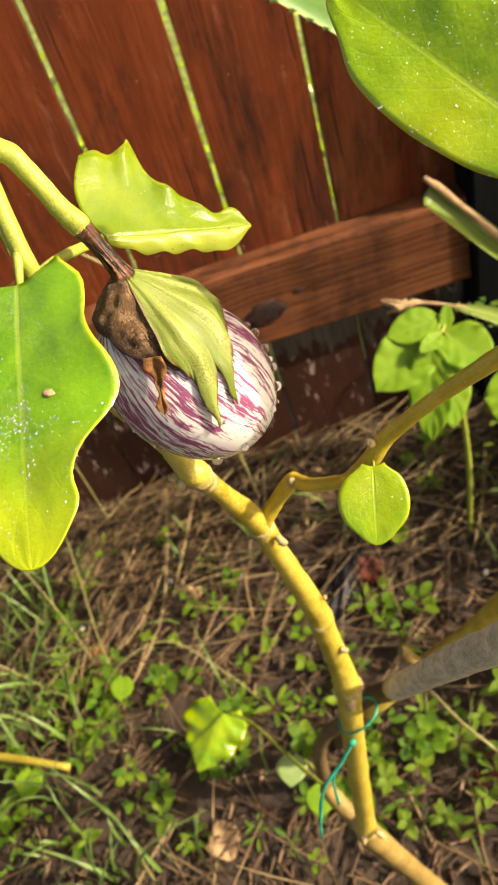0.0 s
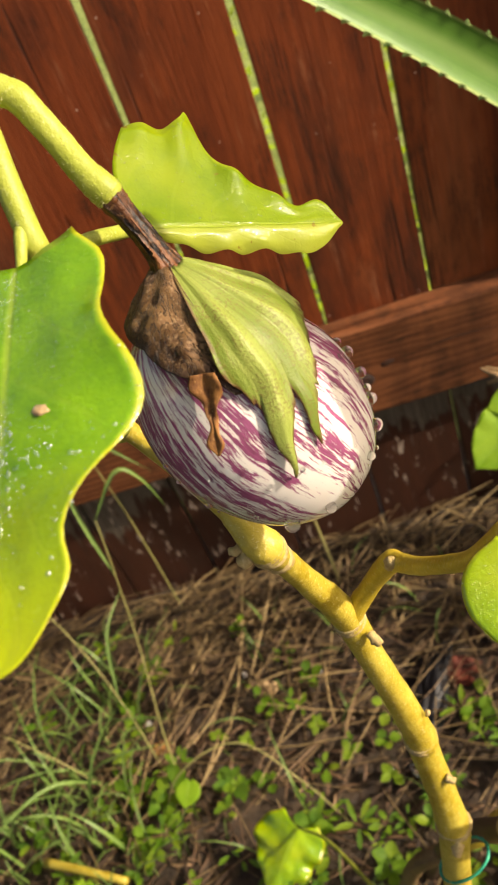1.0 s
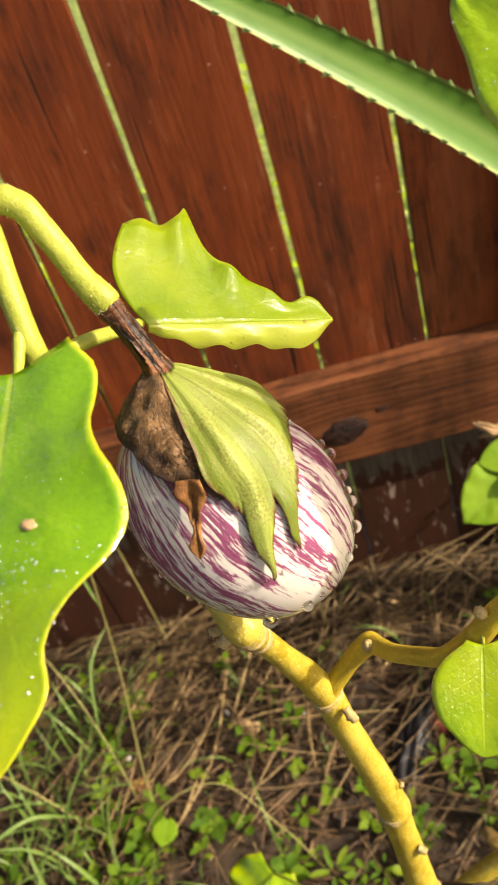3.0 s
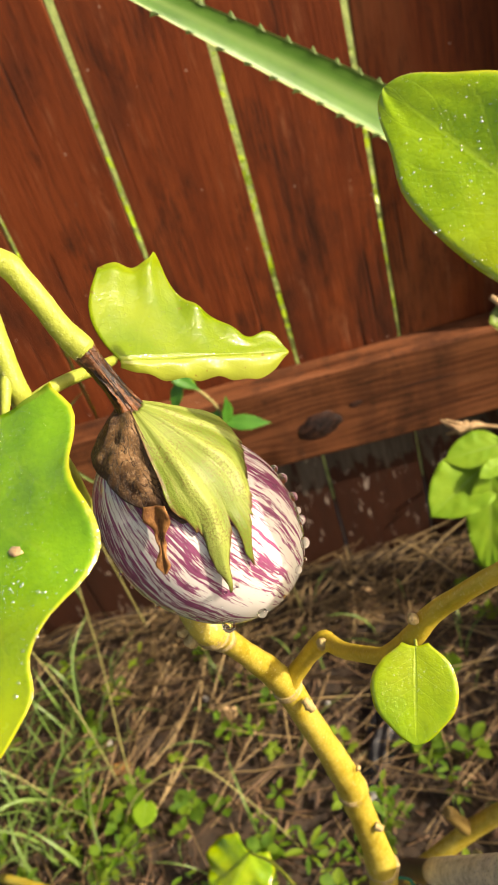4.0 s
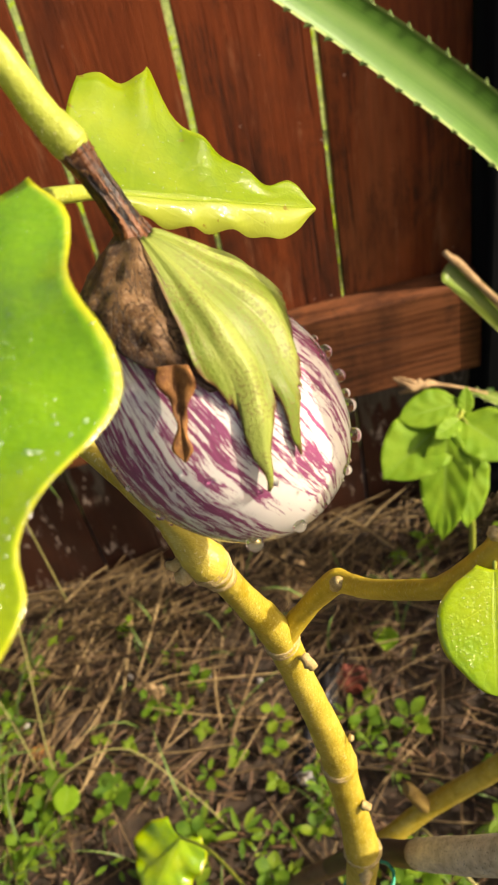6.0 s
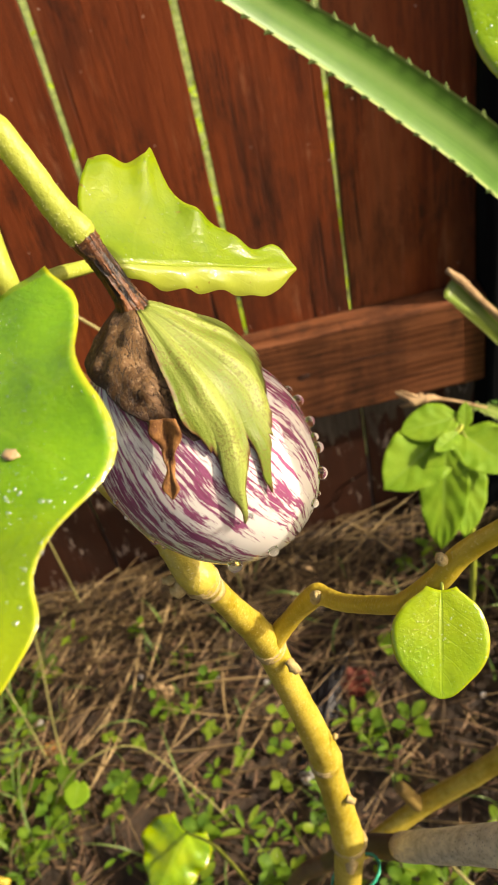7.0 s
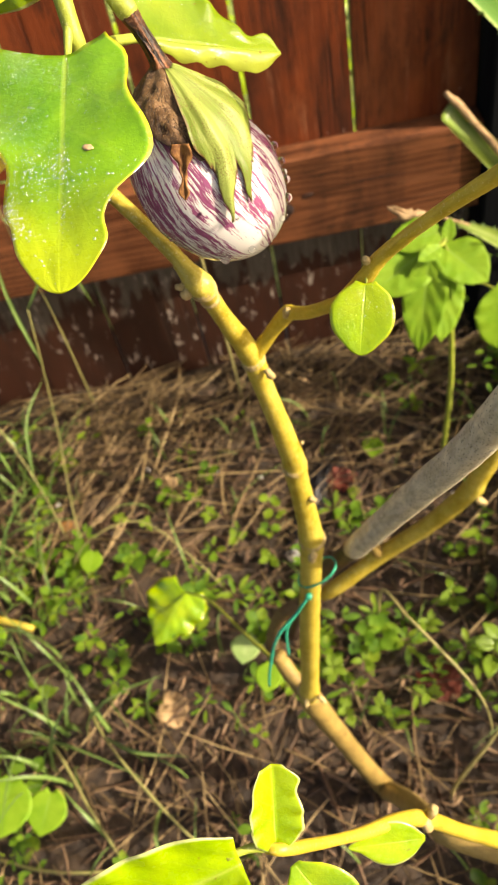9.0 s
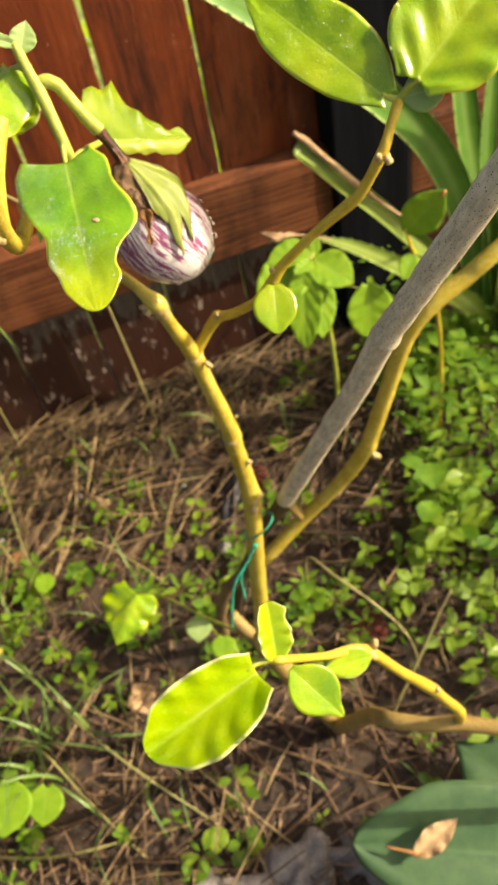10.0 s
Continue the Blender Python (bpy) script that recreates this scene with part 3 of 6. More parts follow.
def leaf(base, to, normal, left, right, fold=0.25, droop=0.0, ripple=0.0, waves=9.0, back=0.0, curl=(0.0, 0.0), thick=0.0005, nu=26, nv=7, seed=0.0, pleat=0.0, tip=0.0, belly=0.0):
    """A leaf with thickness. left, right: half widths in parts of the length at even steps from stalk to tip."""
    m, length = axes(base, to, normal)
    bm = bmesh.new()
    layer = bm.loops.layers.uv.verify()
    grid = {}
    if tip:
        left, right = [list(w[:-1]) + [max(w[-2] * 0.9, 2 * w[-2] - w[-3])] for w in (left, right)]
    for lay in (0, 1):
        for i in range(nu + 1):
            u = i / nu if not tip else math.sin(0.5 * math.pi * i / nu) ** 1.2
            end = math.sqrt(max(0.0, 1 - ((u - tip) / (1 - tip)) ** 2)) if tip and u > tip else 1.0
            for j in range(-nv, nv + 1):
                s = j / nv
                w = (curve_at(left if s > 0 else right, u) * end + 1e-4) * length
                a = abs(s)
                c = curl[0] if s > 0 else curl[1]
                flat = a * w
                rise = fold * flat + c * flat * a
                x = u * length - back * length * a ** 1.6 * (1 - u) ** 5 - (belly if s > 0 else 0.0) * length * math.sin(math.pi * a) * (1 - u) ** 4
                z = rise - droop * length * u * u
                z += ripple * length * a * a * math.sin(waves * u * 3.1 + (2.0 if s > 0 else 0.3) + seed) * math.sin(math.pi * min(1, u * 1.1 + 0.05))
                z += pleat * length * (1 - a) * a * math.sin(28 * (u - 0.35 * a))
                z += 0.006 * length * noise.noise(Vector((u * 5 + seed, s * 3, seed)))
                y = math.copysign(flat * math.cos(min(1.2, abs(c) * a * 0.7)), s) if s else 0.0
                rim = thick * (1 - a ** 6 * 0.9)
                grid[lay, i, j] = bm.verts.new(m @ Vector((x, y, z + (rim if lay else 0))))
    for lay in (0, 1):
        for i in range(nu):
            for j in range(-nv, nv):
                q = [(i, j), (i + 1, j), (i + 1, j + 1), (i, j + 1)]
                if not lay:
                    q.reverse()
                f = bm.faces.new([grid[lay, *k] for k in q])
                for lp, (ii, jj) in zip(f.loops, q):
                    lp[layer].uv = (ii / nu if not tip else math.sin(0.5 * math.pi * ii / nu) ** 1.2, 0.5 + 0.5 * jj / nv)
    rim = [(i, -nv) for i in range(nu)] + [(nu, j) for j in range(-nv, nv)] + [(i, nv) for i in range(nu, 0, -1)] + [(0, j) for j in range(nv, -nv, -1)]
    for a, b in zip(rim, rim[1:] + rim[:1]):
        f = bm.faces.new((grid[0, *a], grid[0, *b], grid[1, *b], grid[1, *a]))
        for lp, (ii, jj) in zip(f.loops, (a, b, b, a)):
            lp[layer].uv = (ii / nu, 0.5 + 0.5 * jj / nv)
    bmesh.ops.remove_doubles(bm, verts=bm.verts, dist=1e-6)
    return bm


OVAL = (0.06, 0.25, 0.36, 0.40, 0.37, 0.28, 0.16, 0.01)
EGGY = (0.20, 0.34, 0.38, 0.36, 0.31, 0.24, 0.15, 0.01)


def blade(points, width, depth=0.3, normal=(0, 0, 1), thick=0.002, taper=None, steps=8, nv=4, bm=None):
    """A long trough-shaped blade along a curve."""
    bm = bm or bmesh.new()
    layer = bm.loops.layers.uv.verify()
    line = [Vector(q[:3]) for q in spline(points, steps)]
    n = len(line) - 1
    up = Vector(normal)
    rows = []
    for i, c in enumerate(line):
        d = (line[min(i + 1, n)] - line[max(i - 1, 0)]).normalized()
        z = (up - d * up.dot(d)).normalized()
        y = z.cross(d)
        u = i / n
        w = width * 0.5 * (curve_at(taper, u) if taper else 1.0)
        row = []
        for lay in (0, 1):
            for j in range(-nv, nv + 1):
                s = j / nv
                rim = thick * (1 - 0.85 * s * s)
                row.append(bm.verts.new(c + y * (s * w) + z * (depth * w * s * s + (rim if lay else 0))))
        rows.append(row)
    k = 2 * nv + 1
    for i in range(n):
        a, b = rows[i], rows[i + 1]
        for lay in (0, 1):
            for j in range(2 * nv):
                q = [(a, j, i), (b, j, i + 1), (b, j + 1, i + 1), (a, j + 1, i)]
                if not lay:
                    q.reverse()
                f = bm.faces.new([r[jj + lay * k] for r, jj, _ in q])
                for lp, (_, jj, ii) in zip(f.loops, q):
                    lp[layer].uv = (ii / n, jj / (2 * nv))
        for j in (0, 2 * nv):
            bm.faces.new((a[j], b[j], b[j + k], a[j + k]) if j else (a[j + k], b[j + k], b[j], a[j]))
    for r, flip in ((rows[0], False), (rows[-1], True)):
        loop = [r[j] for j in range(k)] + [r[j + k] for j in reversed(range(k))]
        bm.faces.new(loop if flip else list(reversed(loop)))
    return bm


def box(bm, lo, hi, bevel=0.0, jitter=0.0):
    res = bmesh.ops.create_cube(bm, size=1.0)
    vs = res["verts"]
    for v in vs:
        v.co = Vector([lo[k] + (v.co[k] + 0.5) * (hi[k] - lo[k]) for k in range(3)])
        v.co += Vector([random.uniform(-jitter, jitter) for _ in range(3)])
    if bevel:
        edges = list({e for v in vs for e in v.link_edges})
        bmesh.ops.bevel(bm, geom=edges, offset=bevel, segments=2, affect="EDGES", profile=0.6)
    return bm


def blob(centre, size, turn=(0, 0, 0), rough=0.15, freq=3.0, sub=3, seed=0.0, bm=None):
    """A rounded uneven lump."""
    bm = bm or bmesh.new()
    res = bmesh.ops.create_icosphere(bm, subdivisions=sub, radius=1.0)
    m = Euler([radians(a) for a in turn]).to_matrix()
    for v in res["verts"]:
        k = 1 + rough * noise.noise(v.co * freq + Vector((seed, 0, seed)))
        v.co = Vector(centre) + m @ Vector([v.co[i] * size[i] * k for i in range(3)])
    return bm


def slope(x, y):
    """The ground's height: a gentle fall towards the fence, with small lumps."""
    if y > 1.15:
        return -0.016
    z = 0.10 * max(0.0, min(0.83 - y, 0.9)) + 0.004
    near = max(0.0, 1.0 - 10.0 * max(-0.4 - y, -0.9 - x, x - 1.0, 0.0))
    z += near * (0.012 * noise.noise(Vector((x * 5, y * 5, 0.3))) + 0.006 * noise.noise(Vector((x * 19, y * 19, 1.3))))
    return z


# ---- ground ----
def build_ground():
    def ticks(lo, hi, inner, coarse):
        a = list(np.arange(lo, hi + 1e-6, inner))
        left = [lo - d for d in coarse][::-1]
        return left + a + [hi + d for d in coarse]
    far = (0.1, 0.3, 0.8, 2.0, 6.0, 20.0, 60.0)
    xs, ys = ticks(-0.9, 1.0, 0.0125, far), ticks(-0.4, 1.15, 0.0125, far)
    verts, faces = [], []
    for y in ys:
        for x in xs:
            z = slope(x, y)
            if -0.9 <= x <= 1.0 and -0.4 <= y <= 1.15:
                z += 0.004 * noise.noise(Vector((x * 70, y * 70, 2.0)))
            verts.append((x, y, z))
    n = len(xs)
    for j in range(len(ys) - 1):
        for i in range(n - 1):
            faces.append((j * n + i, j * n + i + 1, (j + 1) * n + i + 1, (j + 1) * n + i))
    me = bpy.data.meshes.new("ground")
    me.from_pydata(verts, [], faces)
    me.polygons.foreach_set("use_smooth", [True] * len(me.polygons))
    me.materials.append(M["soil"])
    tagged(new("ground", me), "dark damp garden soil with crumbs and litter", "soil", "", "structure")


build_ground()


# ---- fence ----
GAPS = tuple(-0.73 - 0.14 * k for k in range(13, 0, -1)) + (-0.73, -0.59, -0.451, -0.314, -0.176, -0.035, 0.105, 0.244, 0.411, 0.546, 0.68, 0.82, 0.96) + tuple(0.96 + 0.14 * k for k in range(1, 12))
BACK = 1.05


def build_fence():
    fence = thing("fence", (0.1, BACK, 0), "red-brown stained board fence with one low rail and narrow gaps", "fence", "", "structure")
    rnd = random.Random(4)
    for i, (a, b) in enumerate(zip(GAPS, GAPS[1:])):
        bm = bmesh.new()
        y = rnd.uniform(-0.0015, 0.0015)
        box(bm, (a + 0.0021, BACK + y, -0.02), (b - 0.0021, BACK + 0.017 + y, 1.25), 0.0014)
        bmesh.ops.subdivide_edges(bm, edges=[e for e in bm.edges if e.calc_length() > 0.5], cuts=24)
        for v in bm.verts:
            far = v.co.x > (a + b) / 2
            wide = 0.0026 * max(0.0, min(1.3, (v.co.z - 0.40) / 0.5))
            v.co.x += 0.0012 * noise.noise(Vector((i * 3.7 + far * 9, v.co.z * 5, 0))) + 0.0005 * noise.noise(Vector((i * 5.1 + far * 4, v.co.z * 40, 2))) + (-wide if far else wide)
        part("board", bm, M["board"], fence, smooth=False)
    bm = bmesh.new()
    box(bm, (-2.55, BACK - 0.038, 0.283), (0.4105, BACK - 0.001, 0.425), 0.004)
    bmesh.ops.subdivide_edges(bm, edges=[e for e in bm.edges if e.calc_length() > 0.5], cuts=90)
    for v in bm.verts:
        v.co += Vector((0, 0.001 * noise.noise(v.co * 14), 0.0016 * noise.noise(Vector((v.co.x * 6, 0, 3)))))
    rail = part("rail", bm, M["rail"], fence, "worn orange-brown rail with a large dark knot", smooth=False)
    hole = part("knot", blob((0.113, BACK - 0.0375, 0.341), (0.034, 0.0022, 0.021), (0, -14, 0), 0.25, 2.0, 3), M["knot_ring"], rail, "dark brown ring of grain round the knot")
    part("knot_heart", blob((0.114, BACK - 0.0385, 0.341), (0.027, 0.0015, 0.0150), (0, -14, 0), 0.5, 2.8, 3), M["knot"], hole, "black cracked heart of the knot")
    part("knot", blob((0.165, BACK - 0.0378, 0.362), (0.010, 0.0012, 0.005), (0, -12, 0), 0.4, 2.4, 2), M["knot_ring"], rail)
    bm = bmesh.new()
    box(bm, (0.547, BACK - 0.038, 0.283), (2.5, BACK - 0.001, 0.425), 0.004)
    part("rail", bm, M["rail"], fence, smooth=False)
    post = bmesh.new()
    box(post, (0.412, BACK - 0.048, -0.05), (0.545, BACK + 0.05, 1.45), 0.006)
    part("post", post, M["post"], fence, "black painted square fence post", smooth=False)


build_fence()


# ---- eggplant plant ----
FRUIT = Vector((0.0677, 0.2987, 0.9680))
FRUIT_UP = Vector((-0.4669, 0.1290, 0.8748)).normalized()
FRUIT_TO = Vector((0.3182, -0.8985, 0.3023))
FRUIT_TO = (FRUIT_TO - FRUIT_UP * FRUIT_TO.dot(FRUIT_UP)).normalized()
FRUIT_M = Matrix((FRUIT_TO, FRUIT_UP.cross(FRUIT_TO), FRUIT_UP)).transposed().to_4x4()
FRUIT_M.translation = FRUIT
CROWN = Vector((-0.1512, 0.1873, 0.9706)).normalized()
FRONT = Vector((0.2141, -0.9524, 0.2172))
FRONT = (FRONT - CROWN * FRONT.dot(CROWN)).normalized()
ACROSS = CROWN.cross(FRONT)


def fruit_radius(d):
    """Distance from the fruit's centre to its skin in the world direction d."""
    q = FRUIT_M.to_3x3().transposed() @ d
    z = q.z
    rim = 0.0274 * (1.0 - 0.05 * max(z, 0.0))
    tall = 0.0370
    return 1.0 / math.sqrt((q.x * q.x + q.y * q.y) / rim ** 2 + z * z / tall ** 2)


def on_fruit(phi, psi, lift=0.0):
    """A point over the fruit: phi from the crown, psi round it from the front, both in degrees."""
    p, s = radians(phi), radians(psi)
    d = CROWN * math.cos(p) + (FRONT * math.cos(s) + ACROSS * math.sin(s)) * math.sin(p)
    return FRUIT + d * (fruit_radius(d) + lift)


def reading(table, a):
    for (x0, y0), (x1, y1) in zip(table, table[1:]):
        if x0 <= a <= x1:
            t = (a - x0) / (x1 - x0)
            return y0 + (y1 - y0) * t
    return table[-1][1]


def calyx_sheet(lo, hi, table, wrinkle, freq, lift, ribs, bulge=0.0, seed=0.0, thick=0.0011, rows=26, cols=64, lean=0.0, span=62.0, ragged=0.0):
    """A skin-hugging cap from the stalk outwards, with teeth as the table gives (angle, reach)."""
    bm = bmesh.new()
    layer = bm.loops.layers.uv.verify()
    g = {}
    for lay in (0, 1):
        for i in range(rows + 1):
            for j in range(cols + 1):
                psi = lo + (hi - lo) * j / cols
                reach = reading(table, psi) + ragged * noise.noise(Vector((psi * 0.6, seed, 3.0)))
                u = i / rows
                phi = 4.0 + (reach - 4.0) * u
                psi2 = psi - lean * max(0.0, phi - 50.0) / 45.0 + 3.0 * noise.noise(Vector((phi * 0.06, psi * 0.02, seed)))
                neck = 0.0085 * math.exp(-(phi / 15.0) ** 2) + bulge * math.sin(math.pi * min(1.0, phi / span)) ** 1.5
                h = lift + neck + wrinkle * noise.noise(on_fruit(phi, psi2) * freq + Vector((seed, 0, 0)))
                h += ribs * max(0.0, math.cos(radians((psi - 13.0) * 11.0 + 25.0 * noise.noise(Vector((phi * 0.05, seed, 0)))))) ** 1.5 * min(1.0, phi / 34.0) * (1.0 - 0.6 * u)
                edge = min(j, cols - j) / 3.0
                if edge < 1 and hi - lo < 350:
                    h += 0.0005 * (1 - edge)
                h = max(h, 0.0004) + (thick * (1 - 0.75 * u ** 4) if lay else -0.0003)
                g[lay, i, j] = bm.verts.new(on_fruit(phi, psi2, h))
    for lay in (0, 1):
        for i in range(rows):
            for j in range(cols):
                q = [(i, j), (i + 1, j), (i + 1, j + 1), (i, j + 1)]
                if not lay:
                    q.reverse()
                f = bm.faces.new([g[lay, *k] for k in q])
                for lp, (ii, jj) in zip(f.loops, q):
                    lp[layer].uv = (ii / rows, jj / cols * (hi - lo) / 90)
    rim = [(i, 0) for i in range(rows)] + [(rows, j) for j in range(cols)] + [(i, cols) for i in range(rows, 0, -1)] + [(0, j) for j in range(cols, 0, -1)]
    for a, b in zip(rim, rim[1:] + rim[:1]):
        bm.faces.new((g[0, *a], g[0, *b], g[1, *b], g[1, *a]))
    return bm


GREEN_TEETH = ((-6, 46), (-2, 53), (0.8, 59), (3, 61), (5.5, 64), (6.2, 75), (8, 82), (10.5, 88), (12, 95), (13.2, 102), (14.5, 100), (16, 86), (18.5, 77), (22, 70), (24.5, 64), (25.5, 70), (27, 84), (29, 90), (31, 95), (32, 88), (33, 79), (37, 71), (41, 69), (52, 59), (64, 51), (76, 47), (115, 46), (150, 46), (200, 55))
BROWN_TEETH = ((-165, 27), (-125, 25), (-105, 25), (-60, 28), (-44, 34), (-30, 39), (-20, 42), (-12, 46), (-6, 52), (9, 55))


def eggplant(parent):
    bm = bmesh.new()
    rows, cols = 40, 64
    rings = []
    for i in range(rows + 1):
        a = math.pi * i / rows
        ring = []
        for k in range(cols):
            w = 2 * math.pi * k / cols
            d = FRUIT_M.to_3x3() @ Vector((math.sin(a) * math.cos(w), math.sin(a) * math.sin(w), math.cos(a)))
            ring.append(FRUIT_M.inverted() @ (FRUIT + d * fruit_radius(d) * (1 + 0.012 * noise.noise(d * 2.2))))
        rings.append(ring)
    top, low = bm.verts.new(rings[0][0]), bm.verts.new(rings[-1][0])
    vs = [[bm.verts.new(c) for c in r] for r in rings[1:-1]]
    for k in range(cols):
        n = (k + 1) % cols
        bm.faces.new((top, vs[0][k], vs[0][n]))
        bm.faces.new((low, vs[-1][n], vs[-1][k]))
        for r0, r1 in zip(vs, vs[1:]):
            bm.faces.new((r0[k], r1[k], r1[n], r0[n]))
    fruit = new("eggplant", finish(bm, "eggplant", M["skin"]))
    fruit.parent = parent
    fruit.matrix_parent_inverse = world_of(parent).inverted()
    fruit.matrix_basis = FRUIT_M
    tagged(fruit, "small purple and white striped eggplant, wet with drops")
    part("calyx", calyx_sheet(-6, 200, GREEN_TEETH, 0.0006, 160, 0.0014, 0.0017, 0.0026, seed=2.0, rows=44, cols=260, lean=13.0, ragged=3.0), M["calyx"], fruit, "pale green ribbed calyx with pointed teeth")
    part("dried_calyx", calyx_sheet(-165, -1, BROWN_TEETH, 0.0012, 300, 0.0015, 0.0, 0.0012, seed=7.0, rows=44, cols=130, span=46.0), M["dried"], fruit, "brown shrivelled dead half of the calyx")
    out = (on_fruit(60, -26, 0.01) - on_fruit(60, -26)).normalized()
    part("calyx_tooth", leaf(on_fruit(40, -16, 0.0030), on_fruit(73, -25, 0.0030), out, (0.16, 0.22, 0.20, 0.13, 0.08, 0.06, 0.07, 0.11, 0.02), (0.18, 0.20, 0.16, 0.10, 0.06, 0.05, 0.09, 0.12, 0.02), 0.45, -0.05, 0.05, 6.0, thick=0.0009, seed=4.4), M["tooth"], fruit, "curled orange-brown dead calyx tooth")
    stalk = tube([(0.0530, 0.3158, 1.0297, 0.0030), (0.0540, 0.3148, 1.0275, 0.0034), (0.0553, 0.3132, 1.0250, 0.0029), (0.0580, 0.3100, 1.0185, 0.0027), (0.0602, 0.3075, 1.0120, 0.0036), (0.0615, 0.3055, 1.0060, 0.0060)], 28, 14, 0.05)
    for v in stalk.verts:
        v.co += Vector((1, -0.3, 0.2)) * (0.0013 * noise.noise(Vector(((v.co.x + 0.42 * v.co.z) * 700, (v.co.y - 0.46 * v.co.z) * 700, v.co.z * 60)))) + Vector((0.2, 1, 0)) * (0.0004 * noise.noise(Vector(((v.co.x + 0.42 * v.co.z) * 1300, (v.co.y - 0.46 * v.co.z) * 1300, v.co.z * 120 + 9))))
    part("dried_stalk", stalk, M["dead_stalk"], fruit, "dark brown dead fruit stalk")
    rnd = random.Random(11)
    spots = [(118, 62, 0.0019), (108, 70, 0.0017), (98, 80, 0.0016), (127, 48, 0.0013), (88, 88, 0.0017), (84, 96, 0.0013), (140, -20, 0.0022), (138, 10, 0.0016), (104, 74, 0.0012)]
    spots += [(rnd.uniform(75, 135), rnd.uniform(-80, 70), rnd.uniform(0.0003, 0.0008)) for _ in range(34)]
    for phi, psi, r in spots:
        c = on_fruit(phi, psi, r * 0.35)
        part("water_drop", blob(c, (r, r, r * 1.05), (0, 0, 0), 0.06, 1.5, 2, phi), M["water"], fruit)
    return fruit


def fuzz(parent, count, length, seed):
    """Fine pale hairs standing all over a shoot."""
    rnd = random.Random(seed)
    me = parent.data
    verts, faces = [], []
    for _ in range(count):
        p = me.polygons[rnd.randrange(len(me.polygons))]
        ks = [rnd.random() for _ in p.vertices]
        c = sum((me.vertices[i].co * k for i, k in zip(p.vertices, ks)), Vector()) / sum(ks)
        out = (p.normal + Vector((rnd.gauss(0, 0.3), rnd.gauss(0, 0.3), rnd.gauss(0, 0.3)))).normalized() * length * rnd.uniform(0.5, 1.2)
        side = out.cross(Vector((0.3, 0.5, 0.8))).normalized() * 0.00006
        k = len(verts)
        verts += [tuple(c - side), tuple(c + side), tuple(c + out)]
        faces.append((k, k + 1, k + 2))
    hairs = bpy.data.meshes.new("hairs")
    hairs.from_pydata(verts, [], faces)
    hairs.materials.append(M["bristle"])
    ob = new("hair", hairs)
    ob.parent = parent
    ob.matrix_parent_inverse = world_of(parent).inverted()
    tagged(ob, "fine pale hairs", kind="stuff")


def beads(parent, count, size, keep, seed):
    """Tiny domes of water on the upper face of a leaf; keep(u, v) gives how thickly they lie."""
    rnd = random.Random(seed)
    me = parent.data
    layer = me.uv_layers.active.data
    tops = [p for p in me.polygons if p.normal.z > 0.15 and p.area > 1e-9]
    chance = np.cumsum([p.area for p in tops])
    verts, faces = [], []
    while count:
        p = tops[int(np.searchsorted(chance, rnd.random() * chance[-1]))]
        uv = layer[p.loop_start].uv
        if rnd.random() > keep(uv.x, uv.y):
            continue
        count -= 1
        q = [me.vertices[i].co for i in p.vertices]
        e, g = rnd.random(), rnd.random()
        c = q[0].lerp(q[1], e).lerp(q[-1].lerp(q[2], e), g)
        x = p.normal.orthogonal().normalized()
        y = p.normal.cross(x)
        r = rnd.uniform(*size) * rnd.choice((0.6, 0.8, 1.0, 1.0, 1.4))
        k, turn, flat = len(verts), rnd.uniform(0, 1), rnd.uniform(0.7, 1.3)
        for rr, h in ((1.0, -0.1), (0.72, 0.38)):
            for q in range(7):
                w = turn + q * math.tau / 7
                verts.append(tuple(c + (x * math.cos(w) * flat + y * math.sin(w) / flat) * r * rr + p.normal * r * h))
        verts.append(tuple(c + p.normal * r * 0.55))
        for q in range(7):
            n = (q + 1) % 7
            faces += [(k + q, k + n, k + 7 + n, k + 7 + q), (k + 7 + q, k + 7 + n, k + 14)]
    drops = bpy.data.meshes.new("water_bead")
    drops.from_pydata(verts, [], faces)
    drops.polygons.foreach_set("use_smooth", [True] * len(drops.polygons))
    drops.materials.append(M["dew"])
    ob = new("water_bead", drops)
    ob.parent = parent
    ob.matrix_parent_inverse = world_of(parent).inverted()
    tagged(ob, "fine beads of water", kind="stuff")


def scar(parent, at, to, r):
    """A corky knob where a leaf has dropped."""
    a, b = Vector(at), Vector(to)
    r *= 0.7
    bm = tube([(*a, r), (*(a + (b - a) * 0.6), r * 1.0), (*b, r * 0.7), (*(b + (b - a) * 0.03), r * 0.2)], 9, 3, 0.3)
    return part("leaf_scar", bm, M["scar"], parent, "pale corky leaf scar")


